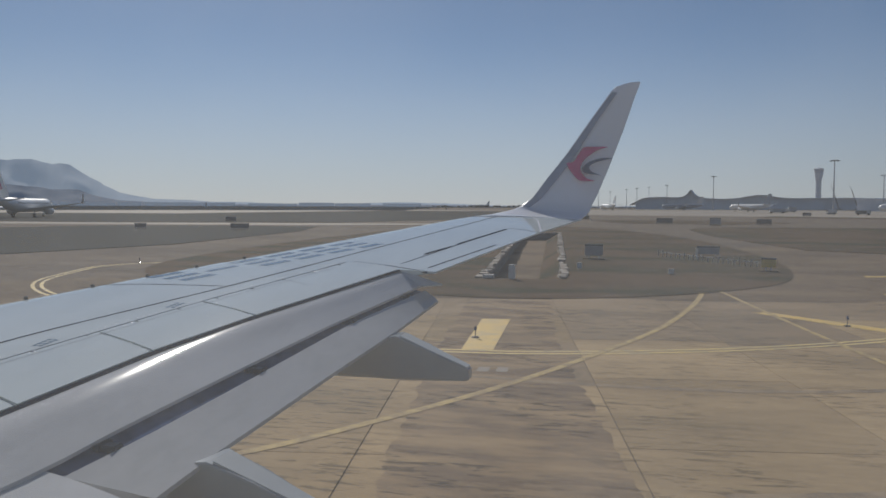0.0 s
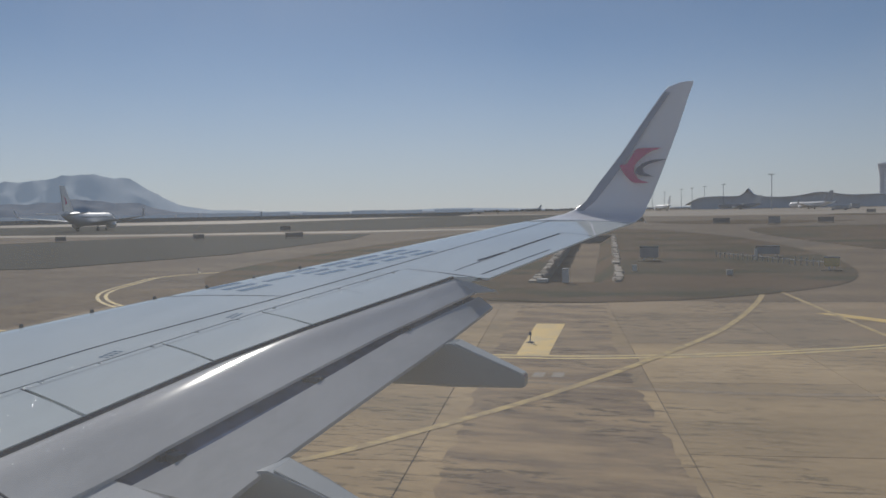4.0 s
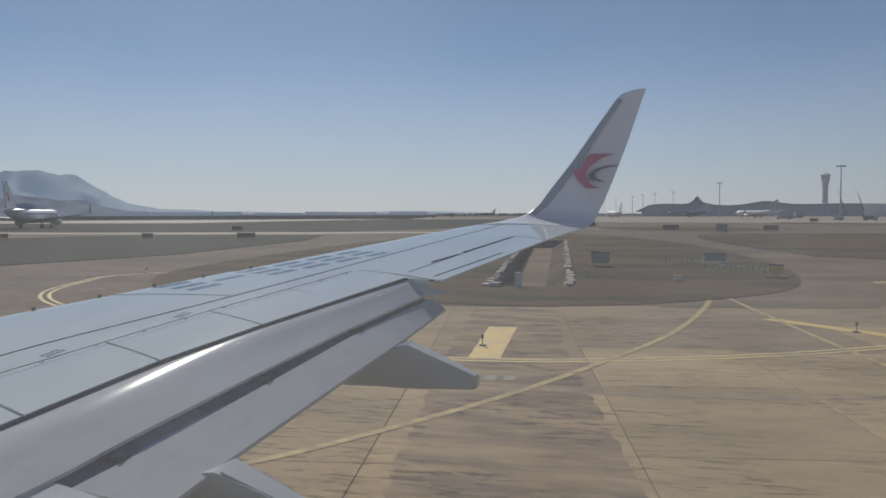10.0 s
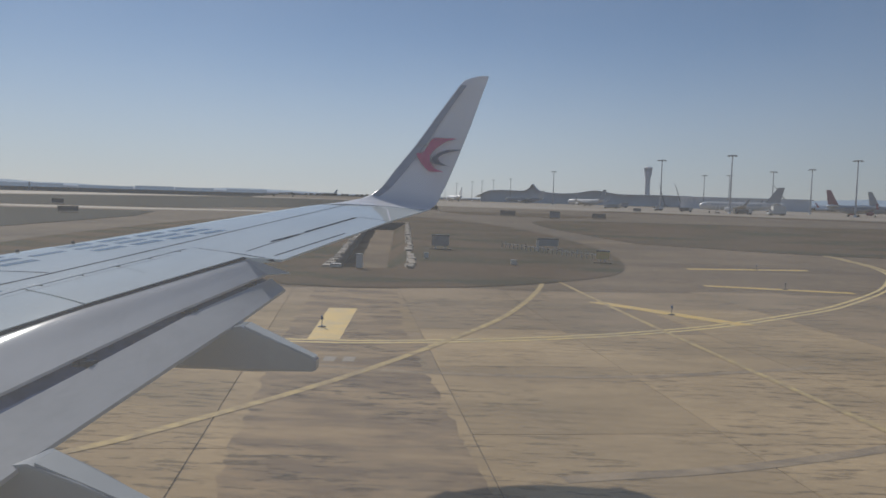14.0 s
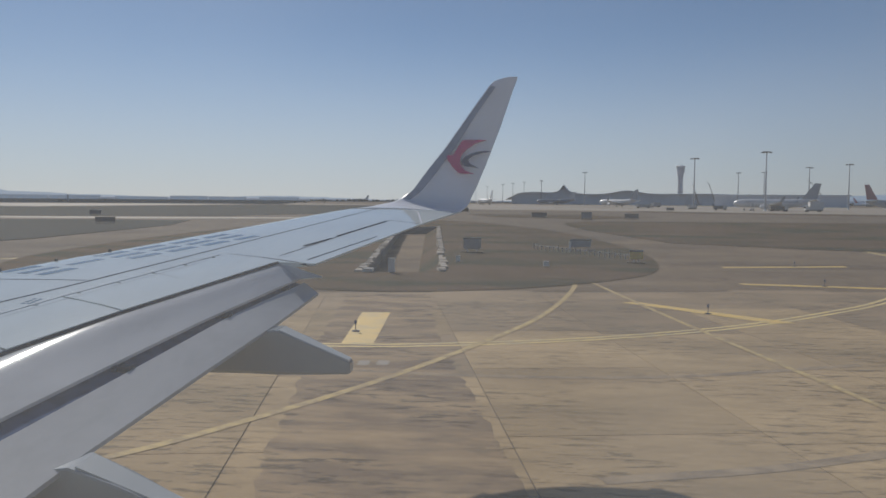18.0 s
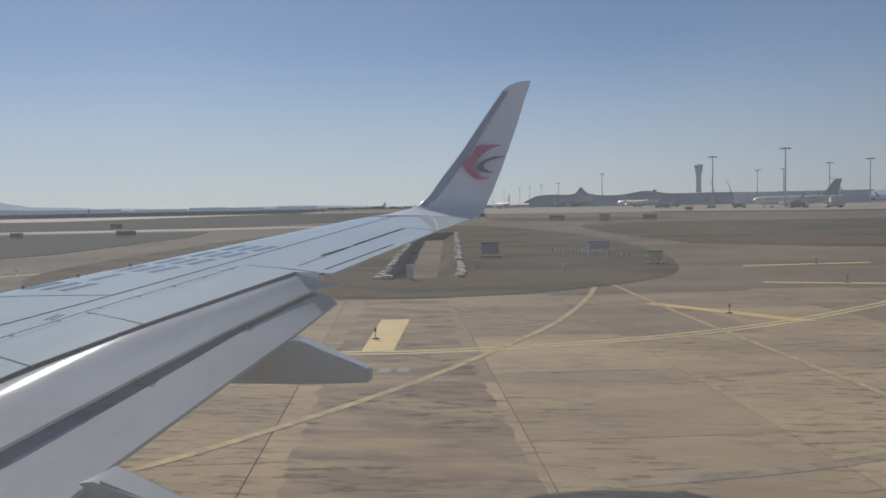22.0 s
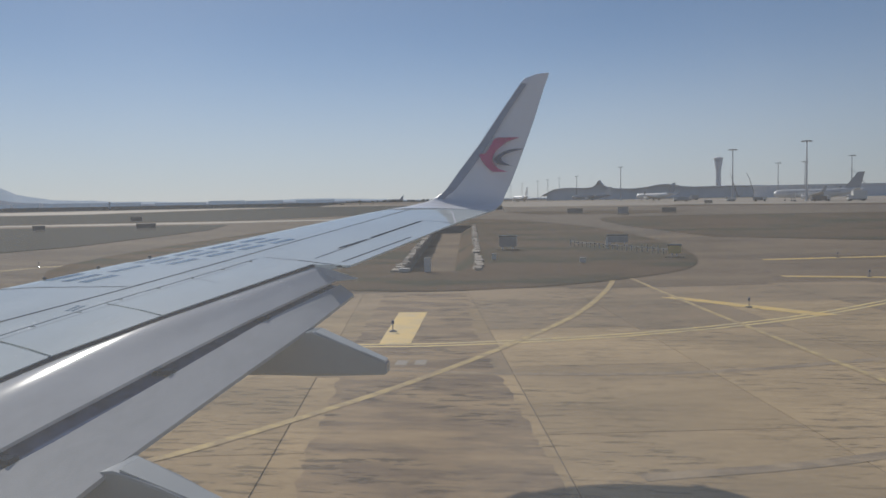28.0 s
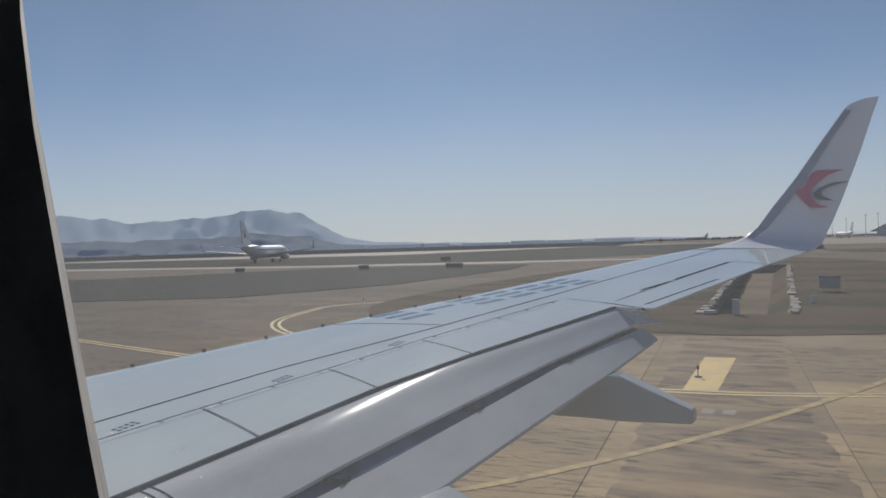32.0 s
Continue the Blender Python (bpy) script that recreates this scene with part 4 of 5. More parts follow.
for x, y in ((-3.6, -4.3), (-3.6, -0.35)):
    leg = part("landing_gear_leg", tube((x, y - 0.25, 1.9), (x, y - 0.25, 0.55), 0.12, 0.10, 10), GALV, airliner, "grey main landing gear leg")
    for dy in (-0.55, 0.05):
        w = part("wheel", lathe([(0.30, 0), (0.52, 0.03), (0.56, 0.12), (0.56, 0.24), (0.52, 0.33), (0.30, 0.36)], 24, "y", (x, y + dy - 0.18, 0.56)), TYRE, leg, "black main wheel tyre")


# ---- hills, far trees and buildings on the horizon ----
def elevation(az):
    return interp([(-120, 1.6), (-90, 2.6), (-72, 2.5), (-62, 2.4), (-55, 2.5), (-51, 2.45), (-49, 2.15), (-45, 2.4), (-41, 2.9), (-38, 2.5), (-36.6, 1.7), (-35, 0.85), (-33, 0.52), (-29, 0.30), (-24, 0.18), (-20, 0.18), (-17, 0.30), (-13, 0.24), (-10, 0.10), (-6, 0.08), (8, 0.08), (16, 0.25), (21, 0.5), (25, 0.7), (30, 0.55), (40, 0.8), (60, 0.7), (120, 0.6)], az)


def ridge(name, dist, gain, lift, mat, seed, label, rough):
    """A range of hills on an arc, with spurs running down towards the plain."""
    verts, cols, rows = [], 1300, 8
    for i in range(cols):
        az = -120 + 220 * i / (cols - 1)
        h = dist * math.tan(radians(max(0.02, elevation(az) * gain + lift)))
        h *= 1 + rough * noise.fractal(Vector((az * 0.35, seed, 0)), 0.85, 2.1, 8)
        for j in range(rows):
            u = j / (rows - 1)
            k = 1 + 0.35 * noise.noise(Vector((az * 0.6, j * 0.8, seed + 4)))
            d = dist * (1 - 0.16 * (1 - u) * k)
            x, y = polar(az, d)
            verts.append((x, y, -2 + h * u ** 1.35 * (1 if j == rows - 1 else k)))
    faces = [(i * rows + j, (i + 1) * rows + j, (i + 1) * rows + j + 1, i * rows + j + 1) for i in range(cols - 1) for j in range(rows - 1)]
    return tagged(mesh(name, verts, faces, mat, None, "", True), label, "", "", "structure")


# both ridges glow faintly blue in place of distance haze
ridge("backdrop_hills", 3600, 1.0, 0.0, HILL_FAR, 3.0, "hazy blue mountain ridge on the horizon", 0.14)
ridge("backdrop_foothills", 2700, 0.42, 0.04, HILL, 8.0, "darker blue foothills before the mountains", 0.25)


def tree_belt(name, az0, az1, d0, d1, count, size, label):
    """Far scrub and trees as many small uneven clumps in one mesh."""
    rnd = random.Random(5 + count)
    verts, faces = [], []
    for _ in range(count):
        az, d = rnd.uniform(az0, az1), rnd.uniform(d0, d1)
        x, y = polar(az, d)
        s = size * rnd.uniform(0.4, 1.3)
        for _ in range(5):
            cx, cy, cz = x + rnd.uniform(-s, s), y + rnd.uniform(-s, s), rnd.uniform(0.2, 0.9) * s
            r = s * rnd.uniform(0.25, 0.6)
            o = len(verts)
            verts += [(cx + r * rnd.uniform(0.7, 1.2), cy, cz), (cx - r * rnd.uniform(0.7, 1.2), cy, cz), (cx, cy + r, cz), (cx, cy - r, cz), (cx, cy, cz + r * rnd.uniform(0.6, 1.1)), (cx, cy, max(-0.1, cz - r * 1.3))]
            faces += [(o, o + 2, o + 4), (o + 2, o + 1, o + 4), (o + 1, o + 3, o + 4), (o + 3, o, o + 4), (o + 2, o, o + 5), (o + 1, o + 2, o + 5), (o + 3, o + 1, o + 5), (o, o + 3, o + 5)]
    return tagged(mesh(name, verts, faces, LEAF), label, "trees", "", "stuff")


tree_belt("tree_belt", -75, -12, 700, 1600, 420, 1.2, "far dark scrub and low trees beyond the runway")
tree_belt("tree_belt", -14, -3, 1400, 2200, 120, 3.6, "far hazy trees on the horizon")
tree_belt("tree_belt", 10, 36, 1000, 1500, 200, 3.5, "far hazy trees behind the terminal")


def warehouse(az, d, length, depth, h):
    x, y = polar(az, d)
    t = thing("warehouse", "long hazy flat-roofed warehouse far beyond the runway", "building", (x, y, 0), -az, "far warehouses")
    # walls, roof and doors glow faintly to look hazed by distance
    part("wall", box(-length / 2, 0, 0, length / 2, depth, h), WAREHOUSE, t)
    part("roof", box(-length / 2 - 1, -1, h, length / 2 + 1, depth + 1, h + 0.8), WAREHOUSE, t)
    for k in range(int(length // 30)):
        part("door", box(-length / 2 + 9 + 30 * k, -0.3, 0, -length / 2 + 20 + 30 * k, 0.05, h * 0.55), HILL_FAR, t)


rw = random.Random(12)
az = -47.0
while az < -17.5:
    ln, h = rw.uniform(50, 130), rw.uniform(6.0, 9.5)
    warehouse(az + math.degrees(ln / 2 / 2200), 2200 + rw.uniform(-40, 40), ln, 30, h)
    az += math.degrees((ln + rw.choice((3, 6, 10, 34))) / 2200)
x, y = polar(-29.6, 900)
post = thing("white_chimney", "slim white chimney stack beyond the runway", "chimney", (x, y, 0))
part("shaft", lathe([(0.9, 0), (0.7, 6.6), (0.8, 6.9)], 12), POST_WHITE, post)


# ---- terminal, control tower, masts and cranes ----
def far_frame(az, d):
    """Turns local x to the right and y away from the camera at that bearing."""
    x, y = polar(az, d)
    return (x, y, 0), -az


at, turn = far_frame(7.6, 930)
terminal = thing("terminal", "long grey airport terminal with a waved roof and pointed crest", "building", at, turn)
LT = 128.0


def roof_z(x):
    return (0.5 + 0.5 * min(1, (x + LT) / 14)) * (11.5 + 2.2 * math.exp(-((x + 98) / 20) ** 2) + 9.5 * math.exp(-abs(x + 63) / 4.2) + 1.4 * math.exp(-((x + 63) / 20) ** 2) + 4.2 * math.exp(-((x - 8) / 19) ** 2) + 1.2 * math.exp(-((x - 80) / 50) ** 2))


rings = []
for k in range(193):
    x = -LT + 2 * LT * k / 192
    z = roof_z(x)
    rings.append([(x, -4, z - 1.0), (x, -6, z - 0.4), (x, 20, z + 0.6), (x, 46, z - 0.4), (x, 44, z - 1.0)])
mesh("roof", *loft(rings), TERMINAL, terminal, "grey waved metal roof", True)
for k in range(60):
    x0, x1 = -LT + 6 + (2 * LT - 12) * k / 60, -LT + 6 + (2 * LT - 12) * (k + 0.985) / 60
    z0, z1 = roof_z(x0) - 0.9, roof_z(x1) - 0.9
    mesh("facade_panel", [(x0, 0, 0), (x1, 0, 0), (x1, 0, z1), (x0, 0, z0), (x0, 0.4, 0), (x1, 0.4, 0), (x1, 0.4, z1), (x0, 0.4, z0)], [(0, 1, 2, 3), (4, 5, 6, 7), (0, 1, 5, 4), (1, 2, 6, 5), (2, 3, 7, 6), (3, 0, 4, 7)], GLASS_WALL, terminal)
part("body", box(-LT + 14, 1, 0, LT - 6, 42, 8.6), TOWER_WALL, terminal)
at, turn = far_frame(17.6, 760)
pier = thing("terminal_pier", "low dark boarding pier beside the terminal", "building", at, turn)
part("roof", box(-52, -2, 9.6, 60, 26, 10.6, 0.3), TERMINAL, pier)
part("wall", box(-50, 0, 0, 58, 24, 9.6), TOWER_WALL, pier)
for k in range(24):
    part("window", box(-49 + 4.5 * k, -0.2, 5.0, -45.6 + 4.5 * k, 0.1, 8.6), GLASS_WALL, pier)
at, turn = far_frame(11.6, 1150)
tower = thing("control_tower", "tall grey control tower with a flared glazed head", "tower", at, turn)
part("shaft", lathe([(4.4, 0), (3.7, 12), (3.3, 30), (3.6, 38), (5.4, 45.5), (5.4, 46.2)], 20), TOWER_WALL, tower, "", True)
part("cab", lathe([(5.0, 46.2), (5.9, 51.0)], 20), GLASS_WALL, tower, "glazed control cab, paled for haze")
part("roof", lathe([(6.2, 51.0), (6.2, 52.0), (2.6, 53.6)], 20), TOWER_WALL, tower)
part("antenna", tube((0, 0, 53.6), (0, 0, 58), 0.15, 0.08, 6), GALV, tower)


def mast(height):
    """A flood-light mast: tapered pole, ring platform, lamps round it."""
    t = thing("floodlight_mast", "tall galvanised apron floodlight mast", "light mast", (0, 0, 0), 0, "apron floodlight masts")
    part("foundation", lathe([(0.7, 0), (0.7, 0.5), (0.5, 0.6)], 10), TOWER_WALL, t)
    part("pole", tube((0, 0, 0.5), (0, 0, height), 0.42, 0.2, 10), GALV, t)
    part("head_ring", lathe([(0.4, height - 0.3), (1.7, height - 0.1), (1.7, height + 0.15), (0.4, height + 0.2)], 14), GALV, t)
    for k in range(8):
        a = k * math.pi / 4
        part("lamp", box(1.9 * math.cos(a) - 0.45, 1.9 * math.sin(a) - 0.35, height - 0.45, 1.9 * math.cos(a) + 0.45, 1.9 * math.sin(a) + 0.35, height - 0.05, 0.08), SIGN_DARK, t)
    return t


tall = mast(26.0)
spots = [(17.0, 385), (12.5, 435), (5.2, 640), (15.3, 650), (16.9, 640), (19.6, 560), (21.9, 520), (2.2, 900), (1.0, 980), (0.2, 1050), (-0.5, 1120), (24.5, 420), (-1.6, 1300), (-2.4, 1400)]
for k, (az, d) in enumerate(spots):
    at, turn = far_frame(az, d)
    if k == 0:
        tall.matrix_world = pose(*at, 0, 0, turn)
    else:
        copy_thing(tall, pose(*at, 0, 0, turn))


def crane(az, d, lean):
    at, turn = far_frame(az, d)
    t = thing("crane", "slim grey luffing crane behind the terminal", "crane", at, turn, "cranes")
    part("base", box(-3, -3, 0, 3, 3, 2.2, 0.3), TRUCK_BOX, t)
    part("boom", tube((0, 0, 2.2), (lean * 0.7, 0, 21), 0.6, 0.3, 6), SIGN_DARK, t)
    part("jib", tube((lean * 0.7, 0, 21), (lean * 0.95, 0, 25), 0.3, 0.15, 6), SIGN_DARK, t)


crane(12.8, 880, -8.0)
crane(13.9, 880, -9.0)
crane(20.8, 820, -20.0)


# ---- other airliners ----
def other_airliner(az, d, heading, body, tail, label, length=36.0):
    """A parked twin-jet: lofted hull, swept wings with winglets, fin, tailplane, engines, gear. heading: degrees of the nose from +y."""
    at, _ = far_frame(az, d)
    t = thing("parked_airliner", label, "airliner", at, heading, "other airliners")
    prof = [(0.15, -18), (0.9, -17.6), (1.5, -16.4), (1.85, -14.5), (1.9, -11), (1.9, 6), (1.7, 10), (1.1, 14.5), (0.35, 18)]
    rings = []
    for r, h in prof:
        lift = 0.0 if h < 6 else (h - 6) * 0.10
        rings.append([(r * math.cos(2 * math.pi * k / 18), -h, 3.3 + lift + r * math.sin(2 * math.pi * k / 18)) for k in range(18)])
    part_hull = mesh("hull", *loft(rings), body, t, "", True)
    mesh("windscreen", [(-1.25, 16.75, 3.75), (1.25, 16.75, 3.75), (1.3, 16.1, 4.45), (-1.3, 16.1, 4.45), (-1.2, 16.6, 3.75), (1.2, 16.6, 3.75), (1.2, 15.9, 4.4), (-1.2, 15.9, 4.4)], [(0, 1, 2, 3), (4, 5, 6, 7), (0, 1, 5, 4), (2, 3, 7, 6), (1, 2, 6, 5), (3, 0, 4, 7)], PANE_DARK, part_hull)
    for s in (-1, 1):
        mesh("wing", [(s * 1.6, 4.5, 2.5), (s * 1.6, -3.0, 2.45), (s * 16.8, -6.2, 4.0), (s * 16.8, -4.7, 4.0), (s * 1.6, 4.0, 1.8), (s * 1.6, -2.8, 2.2), (s * 16.8, -6.1, 3.9), (s * 16.8, -4.8, 3.9)], [(0, 1, 2, 3), (4, 5, 6, 7), (0, 1, 5, 4), (1, 2, 6, 5), (2, 3, 7, 6), (3, 0, 4, 7)], PLANE_GREY if body is PLANE_GREY else PLANE_WHITE, t)
        mesh("winglet", [(s * 16.7, -4.7, 3.9), (s * 16.7, -6.2, 3.9), (s * 17.4, -7.3, 6.3), (s * 17.4, -6.6, 6.3), (s * 16.9, -4.7, 3.9), (s * 16.9, -6.2, 3.9), (s * 17.5, -7.3, 6.3), (s * 17.5, -6.6, 6.3)], [(0, 1, 2, 3), (4, 5, 6, 7), (0, 1, 5, 4), (1, 2, 6, 5), (2, 3, 7, 6), (3, 0, 4, 7)], tail, t)
        mesh("tailplane", [(s * 0.6, -13.5, 4.6), (s * 0.6, -17.0, 4.7), (s * 6.6, -18.3, 5.2), (s * 6.6, -16.9, 5.2), (s * 0.6, -13.5, 4.35), (s * 0.6, -17.0, 4.5), (s * 6.6, -18.3, 5.1), (s * 6.6, -16.9, 5.1)], [(0, 1, 2, 3), (4, 5, 6, 7), (0, 1, 5, 4), (1, 2, 6, 5), (2, 3, 7, 6), (3, 0, 4, 7)], body, t)
        eng = part("engine", lathe([(0.8, -1.6), (1.0, -1.2), (1.05, 0.4), (0.95, 1.6), (0.8, 1.75)], 16, "y", (s * 4.9, 3.6, 1.75)), tail if body is PLANE_GREY else body, t, "", True)
        part("intake", lathe([(0.75, 1.60), (0.75, 1.78)], 16, "y", (s * 4.9, 3.6, 1.75)), PANE_DARK, eng)
        leg = part("gear_leg", tube((s * 2.8, -1.2, 2.2), (s * 2.8, -1.2, 0.5), 0.13, 0.13, 8), GALV, t)
        part("wheel", lathe([(0.35, -0.35), (0.55, -0.3), (0.55, 0.3), (0.35, 0.35)], 14, "x", (s * 2.8, -1.2, 0.55)), TYRE, leg)
    leg = part("nose_leg", tube((0, 13.2, 2.0), (0, 13.2, 0.4), 0.1, 0.1, 8), GALV, t)
    part("wheel", lathe([(0.25, -0.2), (0.38, -0.18), (0.38, 0.18), (0.25, 0.2)], 12, "x", (0, 13.2, 0.38)), TYRE, leg)
    mesh("fin", [(-0.2, -11.0, 5.4), (0.2, -11.0, 5.4), (0.2, -17.2, 5.4), (-0.2, -17.2, 5.4), (-0.1, -16.2, 12.2), (0.1, -16.2, 12.2), (0.1, -18.8, 12.2), (-0.1, -18.8, 12.2)], [(0, 1, 2, 3), (4, 5, 6, 7), (0, 1, 5, 4), (1, 2, 6, 5), (2, 3, 7, 6), (3, 0, 4, 7)], tail, t, "coloured tail fin")
    for s in (-1, 1):
        for k in range(26):
            y = 12.0 - 0.86 * k
            part("cabin_window", box(s * 1.86, y - 0.13, 3.75, s * 1.91, y + 0.13, 4.1), PANE_DARK, part_hull)
        part("cabin_door", box(s * 1.80, 13.1, 2.9, s * 1.86, 13.9, 4.7), body, part_hull)
    return t


other_airliner(17.6, 392, 62, PLANE_WHITE, PLANE_GREY, "white airliner with a grey tail parked before the terminal pier")
other_airliner(7.5, 600, 40, PLANE_WHITE, PLANE_GREY, "white airliner with a dark tail parked at the terminal")
other_airliner(3.2, 760, 78, PLANE_GREY, PLANE_WHITE, "grey airliner parked side-on before the terminal")
other_airliner(24.5, 430, -66, PLANE_GREY, PLANE_RED, "grey airliner with a dull red tail on the apron")
other_airliner(26.7, 455, -66, PLANE_GREY, PLANE_GREY, "grey airliner with a pale tail on the apron")
other_airliner(-1.7, 690, 20, PLANE_WHITE, PLANE_WHITE, "small-looking white airliner taxiing on the far apron")
other_airliner(-10.6, 1600, 85, PLANE_WHITE, PLANE_WHITE, "far airliner rolling on the distant taxiway")
taxiing = other_airliner(-40.6, 250, 20, PLANE_WHITE, PLANE_WHITE, "white airliner taxiing away across the field")
# plain crescent on both faces of its fin
for sx in (-0.2, 0.2):
    pts = [(-15.0, 7.6), (-16.0, 8.9), (-17.2, 9.6), (-16.4, 8.6), (-16.2, 7.9), (-16.6, 7.2)]
    ring_ = [(sx * 1.08, y, z) for y, z in pts] + [(sx * 0.5, y, z) for y, z in pts]
    mesh("fin_emblem", ring_, [tuple(range(6)), tuple(range(6, 12))] + [(k, (k + 1) % 6, 6 + (k + 1) % 6, 6 + k) for k in range(6)], RED, taxiing, "small red crescent on the white fin")


# ---- vehicles and stairs on the apron ----
def service_truck(az, d, turn, label, box_mat, size=(6.5, 2.4, 2.6)):
    at, _ = far_frame(az, d)
    t = thing("service_truck", label, "truck", at, turn, "apron vehicles")
    L, W, H = size
    part("cargo_box", box(-L / 2 + 1.7, -W / 2, 0.8, L / 2, W / 2, 0.8 + H, 0.06), box_mat, t)
    cab = part("cab", box(-L / 2, -W / 2, 0.6, -L / 2 + 1.6, W / 2, 2.3, 0.15), POST_WHITE, t)
    part("windscreen", box(-L / 2 - 0.02, -W / 2 + 0.15, 1.4, -L / 2 + 0.03, W / 2 - 0.15, 2.1, 0.01), PANE_DARK, cab)
    part("chassis", box(-L / 2 + 0.2, -W / 2 + 0.2, 0.45, L / 2 - 0.1, W / 2 - 0.2, 0.8), SIGN_DARK, t)
    for x in (-L / 2 + 0.9, L / 2 - 1.2):
        for y in (-W / 2 + 0.1, W / 2 - 0.1):
            part("wheel", lathe([(0.3, -0.12), (0.45, -0.1), (0.45, 0.1), (0.3, 0.12)], 12, "y", (x, y, 0.45)), TYRE, t)


service_truck(19.9, 365, 0, "boxy pale catering truck beside the grey airliner", POST_WHITE, (7, 2.5, 3.2))
service_truck(12.4, 420, 20, "small white van at the foot of a light mast", POST_WHITE, (4.5, 1.9, 1.2))
service_truck(14.2, 400, 160, "dark baggage truck on the apron", SIGN_DARK, (6, 2.2, 1.2))
service_truck(10.0, 560, 10, "grey service truck on the apron", TRUCK_BOX)
service_truck(17.8, 370, 190, "dark apron tug with a loaded trailer", SIGN_DARK, (8, 2.3, 1.4))
service_truck(9.2, 470, 0, "low grey fuel truck on the apron", TRUCK_BOX, (8, 2.4, 1.6))


def stairs(az, d, turn):
    at, _ = far_frame(az, d)
    t = thing("boarding_stairs", "white mobile boarding stairs at an airliner door", "boarding stairs", at, turn)
    for k in range(10):
        part("step", box(-0.7, 0.45 * k, 0.3 * k + 0.4, 0.7, 0.45 * k + 0.45, 0.3 * k + 0.5), TRUCK_BOX, t)
    for s in (-0.75, 0.75):
        mesh("side_rail", [(s - 0.04, 0, 0.3), (s - 0.04, 4.5, 3.1), (s - 0.04, 4.5, 4.3), (s - 0.04, 0, 1.4), (s + 0.04, 0, 0.3), (s + 0.04, 4.5, 3.1), (s + 0.04, 4.5, 4.3), (s + 0.04, 0, 1.4)], [(0, 1, 2, 3), (4, 5, 6, 7), (0, 1, 5, 4), (1, 2, 6, 5), (2, 3, 7, 6), (3, 0, 4, 7)], POST_WHITE, t)
    part("chassis", box(-0.9, 0.2, 0.25, 0.9, 4.6, 0.6, 0.05), SIGN_DARK, t)
    for x in (-0.8, 0.8):
        for y in (0.8, 4.0):
            part("wheel", lathe([(0.2, -0.1), (0.3, -0.08), (0.3, 0.08), (0.2, 0.1)], 10, "x", (x, y, 0.3)), TYRE, t)


stairs(16.2, 372, -20)


# ---- airfield signs, edge lights, marker posts ----
def airfield_sign(x, y, turn, w, h, mat, label):
    t = thing("airfield_sign", label, "sign", (x, y, 0.0), turn, "airfield signs")
    p = part("cabinet", box(-w / 2, -0.12, 0.25, w / 2, 0.12, 0.25 + h, 0.03), mat, t)
    part("face_frame", box(-w / 2 - 0.03, -0.14, 0.25 + h - 0.06, w / 2 + 0.03, 0.14, 0.25 + h + 0.03, 0.01), DARK_METAL, p)
    for k in range(max(2, int(w))):
        u = -w / 2 + 0.25 + (w - 0.5) * k / max(1, max(2, int(w)) - 1)
        part("leg", tube((u, 0, 0), (u, 0, 0.28), 0.04, 0.04, 8), GALV, t)
    part("plinth", box(-w / 2 - 0.15, -0.35, 0.0, w / 2 + 0.15, 0.35, 0.08), GROUND, t)


for x, y, turn, w, h, m, lb in ((-71, 106, 30, 1.6, 0.6, SIGN_DARK, "dark backed airfield guidance sign in the grass"), (-56, 108, 25, 2.6, 0.65, SIGN_DARK, "long dark airfield guidance sign in the grass"), (-92, 101, 35, 1.5, 0.6, SIGN_DARK, "dark airfield guidance sign beside the strip"),
                              (-2.6, 56, 0, 1.2, 0.75, SIGN_PALE, "pale grey square airfield sign on the island"), (6.2, 172, 0, 3.2, 0.9, SIGN_DARK, "long dark airfield sign across the taxiway"), (15, 160, -5, 2.0, 1.2, SIGN_PALE, "pale airfield sign at the verge"), (25, 169, -8, 2.8, 0.85, SIGN_DARK, "wide dark airfield sign at the verge"),
                              (7.4, 48, -10, 0.75, 0.5, YELLOW, "yellow airfield sign with dark mark on the grass"), (64, 330, -12, 3, 1.1, SIGN_DARK, "far dark airfield sign on the apron edge"), (-84, 158, 28, 2.2, 0.8, SIGN_DARK, "dark airfield sign before the runway")):
    airfield_sign(x, y, turn, w, h, m, lb)
airfield_sign(5.2, 60, 0, 1.5, 0.55, GREY_PAINT, "blue-grey equipment cabinet in the grass")


def edge_light(x, y):
    t = thing("taxiway_edge_light", "short dark taxiway edge light on a yellow mark", "edge light", (x, y, 0.008), 0, "taxiway edge lights")
    part("base_plate", lathe([(0.11, 0), (0.11, 0.015), (0.05, 0.03)], 14), DARK_METAL, t)
    part("stem", tube((0, 0, 0.03), (0, 0, 0.20), 0.014, 0.014, 8), SIGN_DARK, t)
    part("lamp", lathe([(0.024, 0.20), (0.038, 0.22), (0.038, 0.28), (0.02, 0.31)], 12), NAVY, t, "dark blue lamp lens")


for x, y in ((-4.2, 21.7), (6.4, 26.6), (13.6, 36.1), (16.0, 46.9), (-30, 44.6)):
    edge_light(x, y)


def marker(x, y, h, w):
    t = thing("marker_post", "white painted marker post in the grass", "marker post", (x, y, 0.05), 0, "marker posts")
    part("post", box(-w / 2, -w / 2, 0, w / 2, w / 2, h, 0.02), POST_WHITE, t)
    part("cap", box(-w / 2 - 0.02, -w / 2 - 0.02, h, w / 2 + 0.02, w / 2 + 0.02, h + 0.04, 0.01), SIGN_PALE, t)


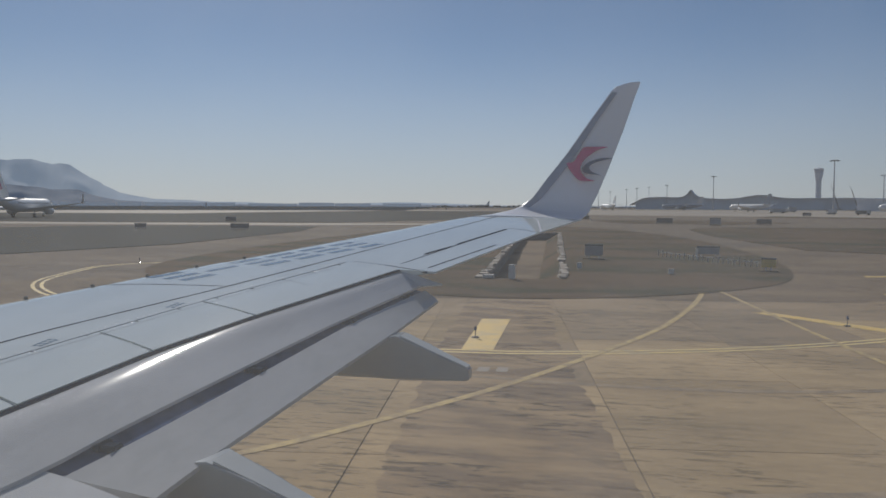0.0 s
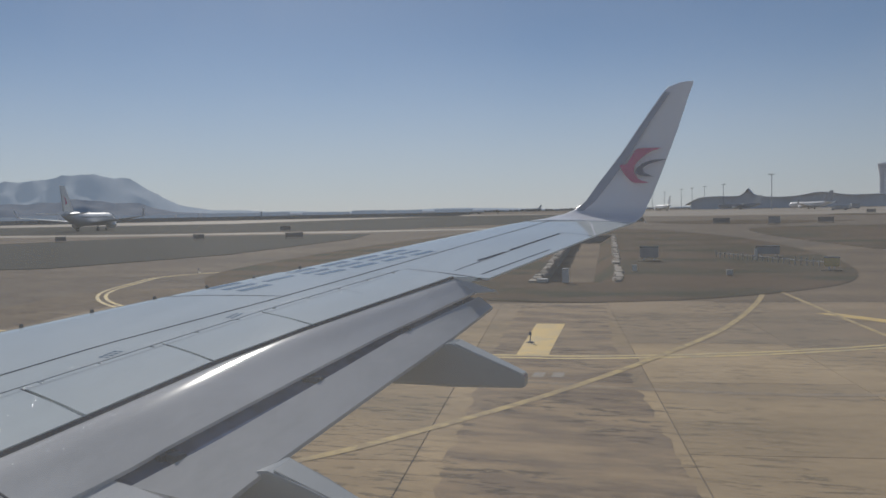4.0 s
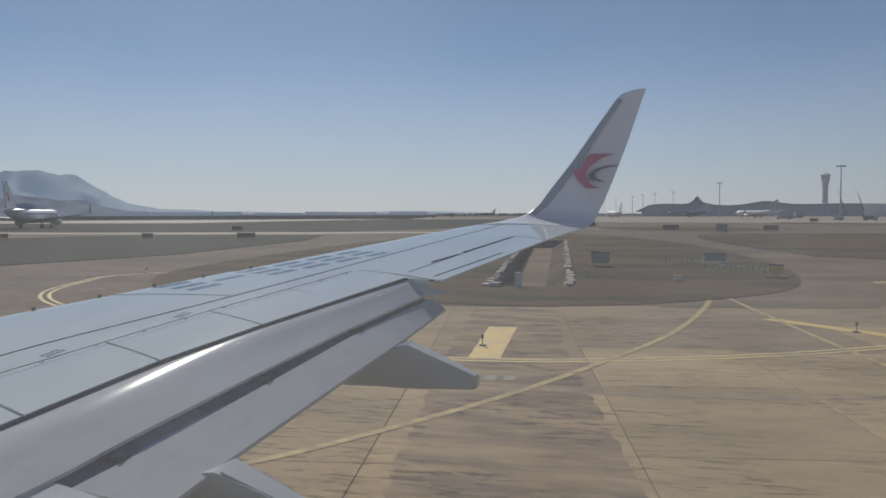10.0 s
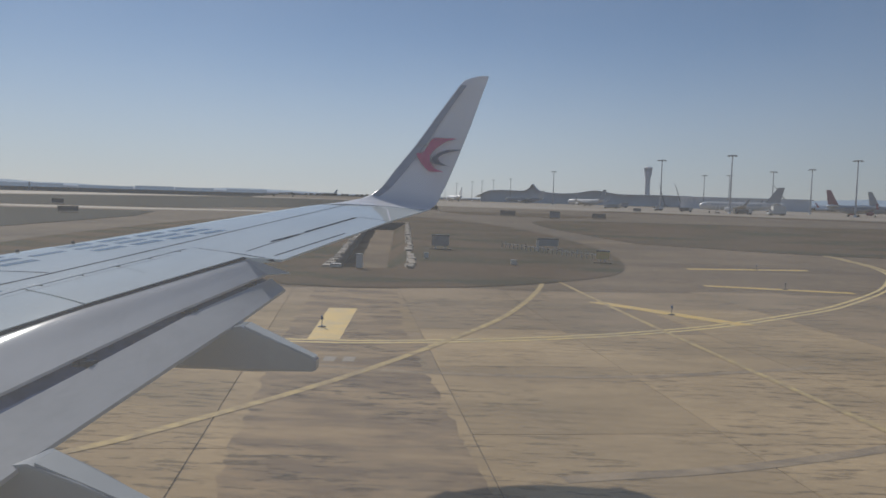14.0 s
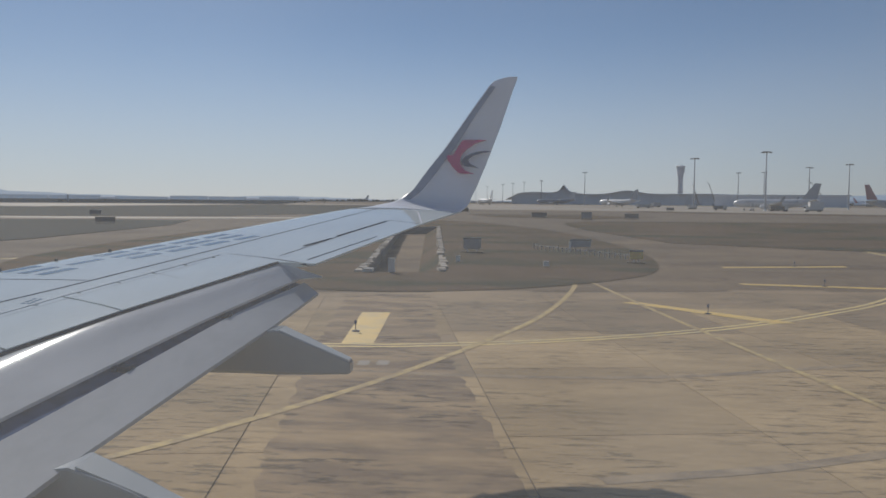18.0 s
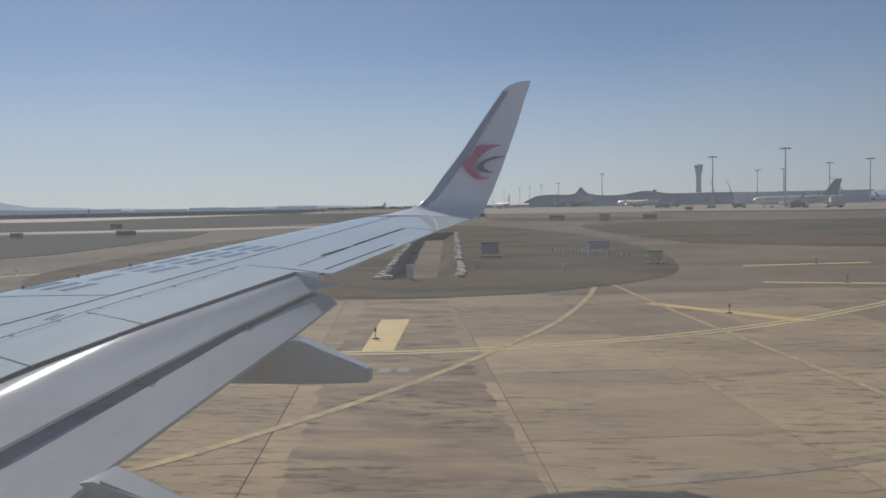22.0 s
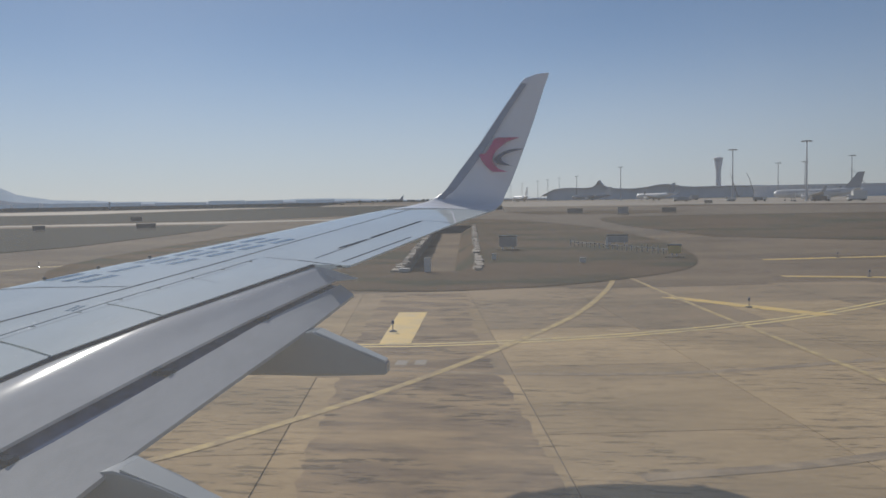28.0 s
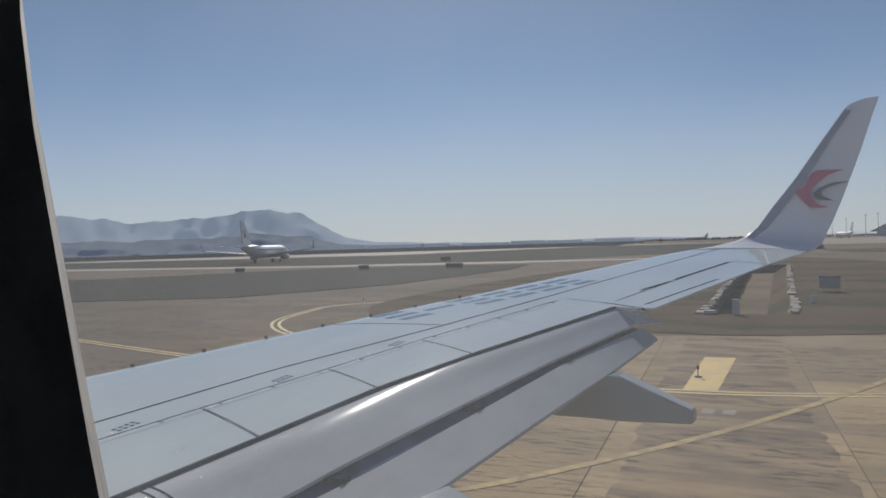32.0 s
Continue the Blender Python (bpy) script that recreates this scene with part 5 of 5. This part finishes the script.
for x, y, h, w in ((-5.8, 39.4, 0.65, 0.30), (4.2, 57, 0.75, 0.14), (-7.0, 39.6, 0.12, 0.5), (-3.0, 47, 0.3, 0.25), (2.0, 44.5, 0.22, 0.3)):
    marker(x, y, h, w)

# a low picket row of approach fittings across the grass
fence = thing("picket_row", "row of short pale stakes linked by a low rail", "picket row", (0, 0, 0.05))
for k in range(22):
    u = k / 21
    x, y = 1.8 + 5.6 * u, 60 - 10 * u
    part("stake", tube((x, y, 0), (x, y, random.uniform(0.3, 0.5)), 0.035, 0.03, 6), SIGN_PALE, fence)
part("rail", tube((1.8, 60, 0.28), (7.4, 50, 0.28), 0.03, 0.03, 6), SIGN_PALE, fence)


# ---- apron slabs near the aircraft, and worn bands ----
SX, SY, SLAB_TURN = 4.05, 5.0, 9.0
v8 = [(0.012, 0.012, 0), (SX - 0.012, 0.012, 0), (SX - 0.012, SY - 0.012, 0), (0.012, SY - 0.012, 0), (0.009, 0.009, -0.03), (SX - 0.009, 0.009, -0.03), (SX - 0.009, SY - 0.009, -0.03), (0.009, SY - 0.009, -0.03)]
slab_mesh = bpy.data.meshes.new("slab")
slab_mesh.from_pydata(v8, [], [(0, 1, 2, 3), (0, 4, 5, 1), (1, 5, 6, 2), (2, 6, 7, 3), (3, 7, 4, 0)])
slab_mesh.materials.append(CONCRETE)
worn_mesh = slab_mesh.copy()
worn_mesh.materials.clear()
worn_mesh.materials.append(WORN_CONCRETE)
wear = random.Random(31)
for i in range(-5, 12):
    for j in range(-1, 7):
        old = j == 6 or (j == 5 and wear.random() < 0.55) or (j == 4 and wear.random() < 0.2)
        s = new("concrete_slab", worn_mesh if old else slab_mesh)
        s.matrix_world = pose(0, 0, 0, 0, 0, SLAB_TURN) @ pose(i * SX + 1.9, j * SY - 3.5 + (0.6 if i % 3 == 0 else 0.0), random.uniform(-0.002, 0.001))
        s.parent = ground
rnd = random.Random(21)


def ragged(pts, step=0.22, jitter=0.02):
    """An outline with an uneven, worn edge."""
    out = []
    for p, q in zip(pts, pts[1:] + pts[:1]):
        n = max(1, int(math.dist(p, q) / step))
        for k in range(n):
            x, y = p[0] + (q[0] - p[0]) * k / n, p[1] + (q[1] - p[1]) * k / n
            w = noise.fractal(Vector((x * 0.5, y * 1.6, 3)), 0.7, 2.0, 5)
            out.append((x + 0.10 * w + rnd.uniform(-jitter, jitter), y + 0.05 * w))
    return out


for pts, lb in (([(-3.0, 8.6), (0.5, 8.4), (-2.0, 22), (-3.0, 30.6), (-6.2, 30.6), (-4.9, 20)], "dark worn band of old concrete across the apron"),):
    flat("pavement_band", ragged(pts), 0.003, STAIN, 0, lb)

# faint rubber sweeps left by turning wheels
RUBBER = material("rubber_marked_concrete", (0.235, 0.180, 0.125), 0.9, 0, 0.4, 1.4, (1, 1, 1), 7.0, 0.0, 0, 0, (0.36, 0.275, 0.18), (0.40, 0.60), spec=0.2)
for pts, w, mat, lb in (([(1.2, 10.4), (4.2, 11.4), (8.2, 13.6), (13.5, 18.0)], 0.26, RUBBER, "dark rubber wheel track on the concrete"),
                        ([(-4.6, 16.9), (-0.5, 16.5), (3.4, 16.9), (7.8, 18.6)], 0.24, RUBBER, "dark rubber wheel track on the concrete")):
    line("tyre_track", pts, w, mat, lb, 50, z=0.0045)
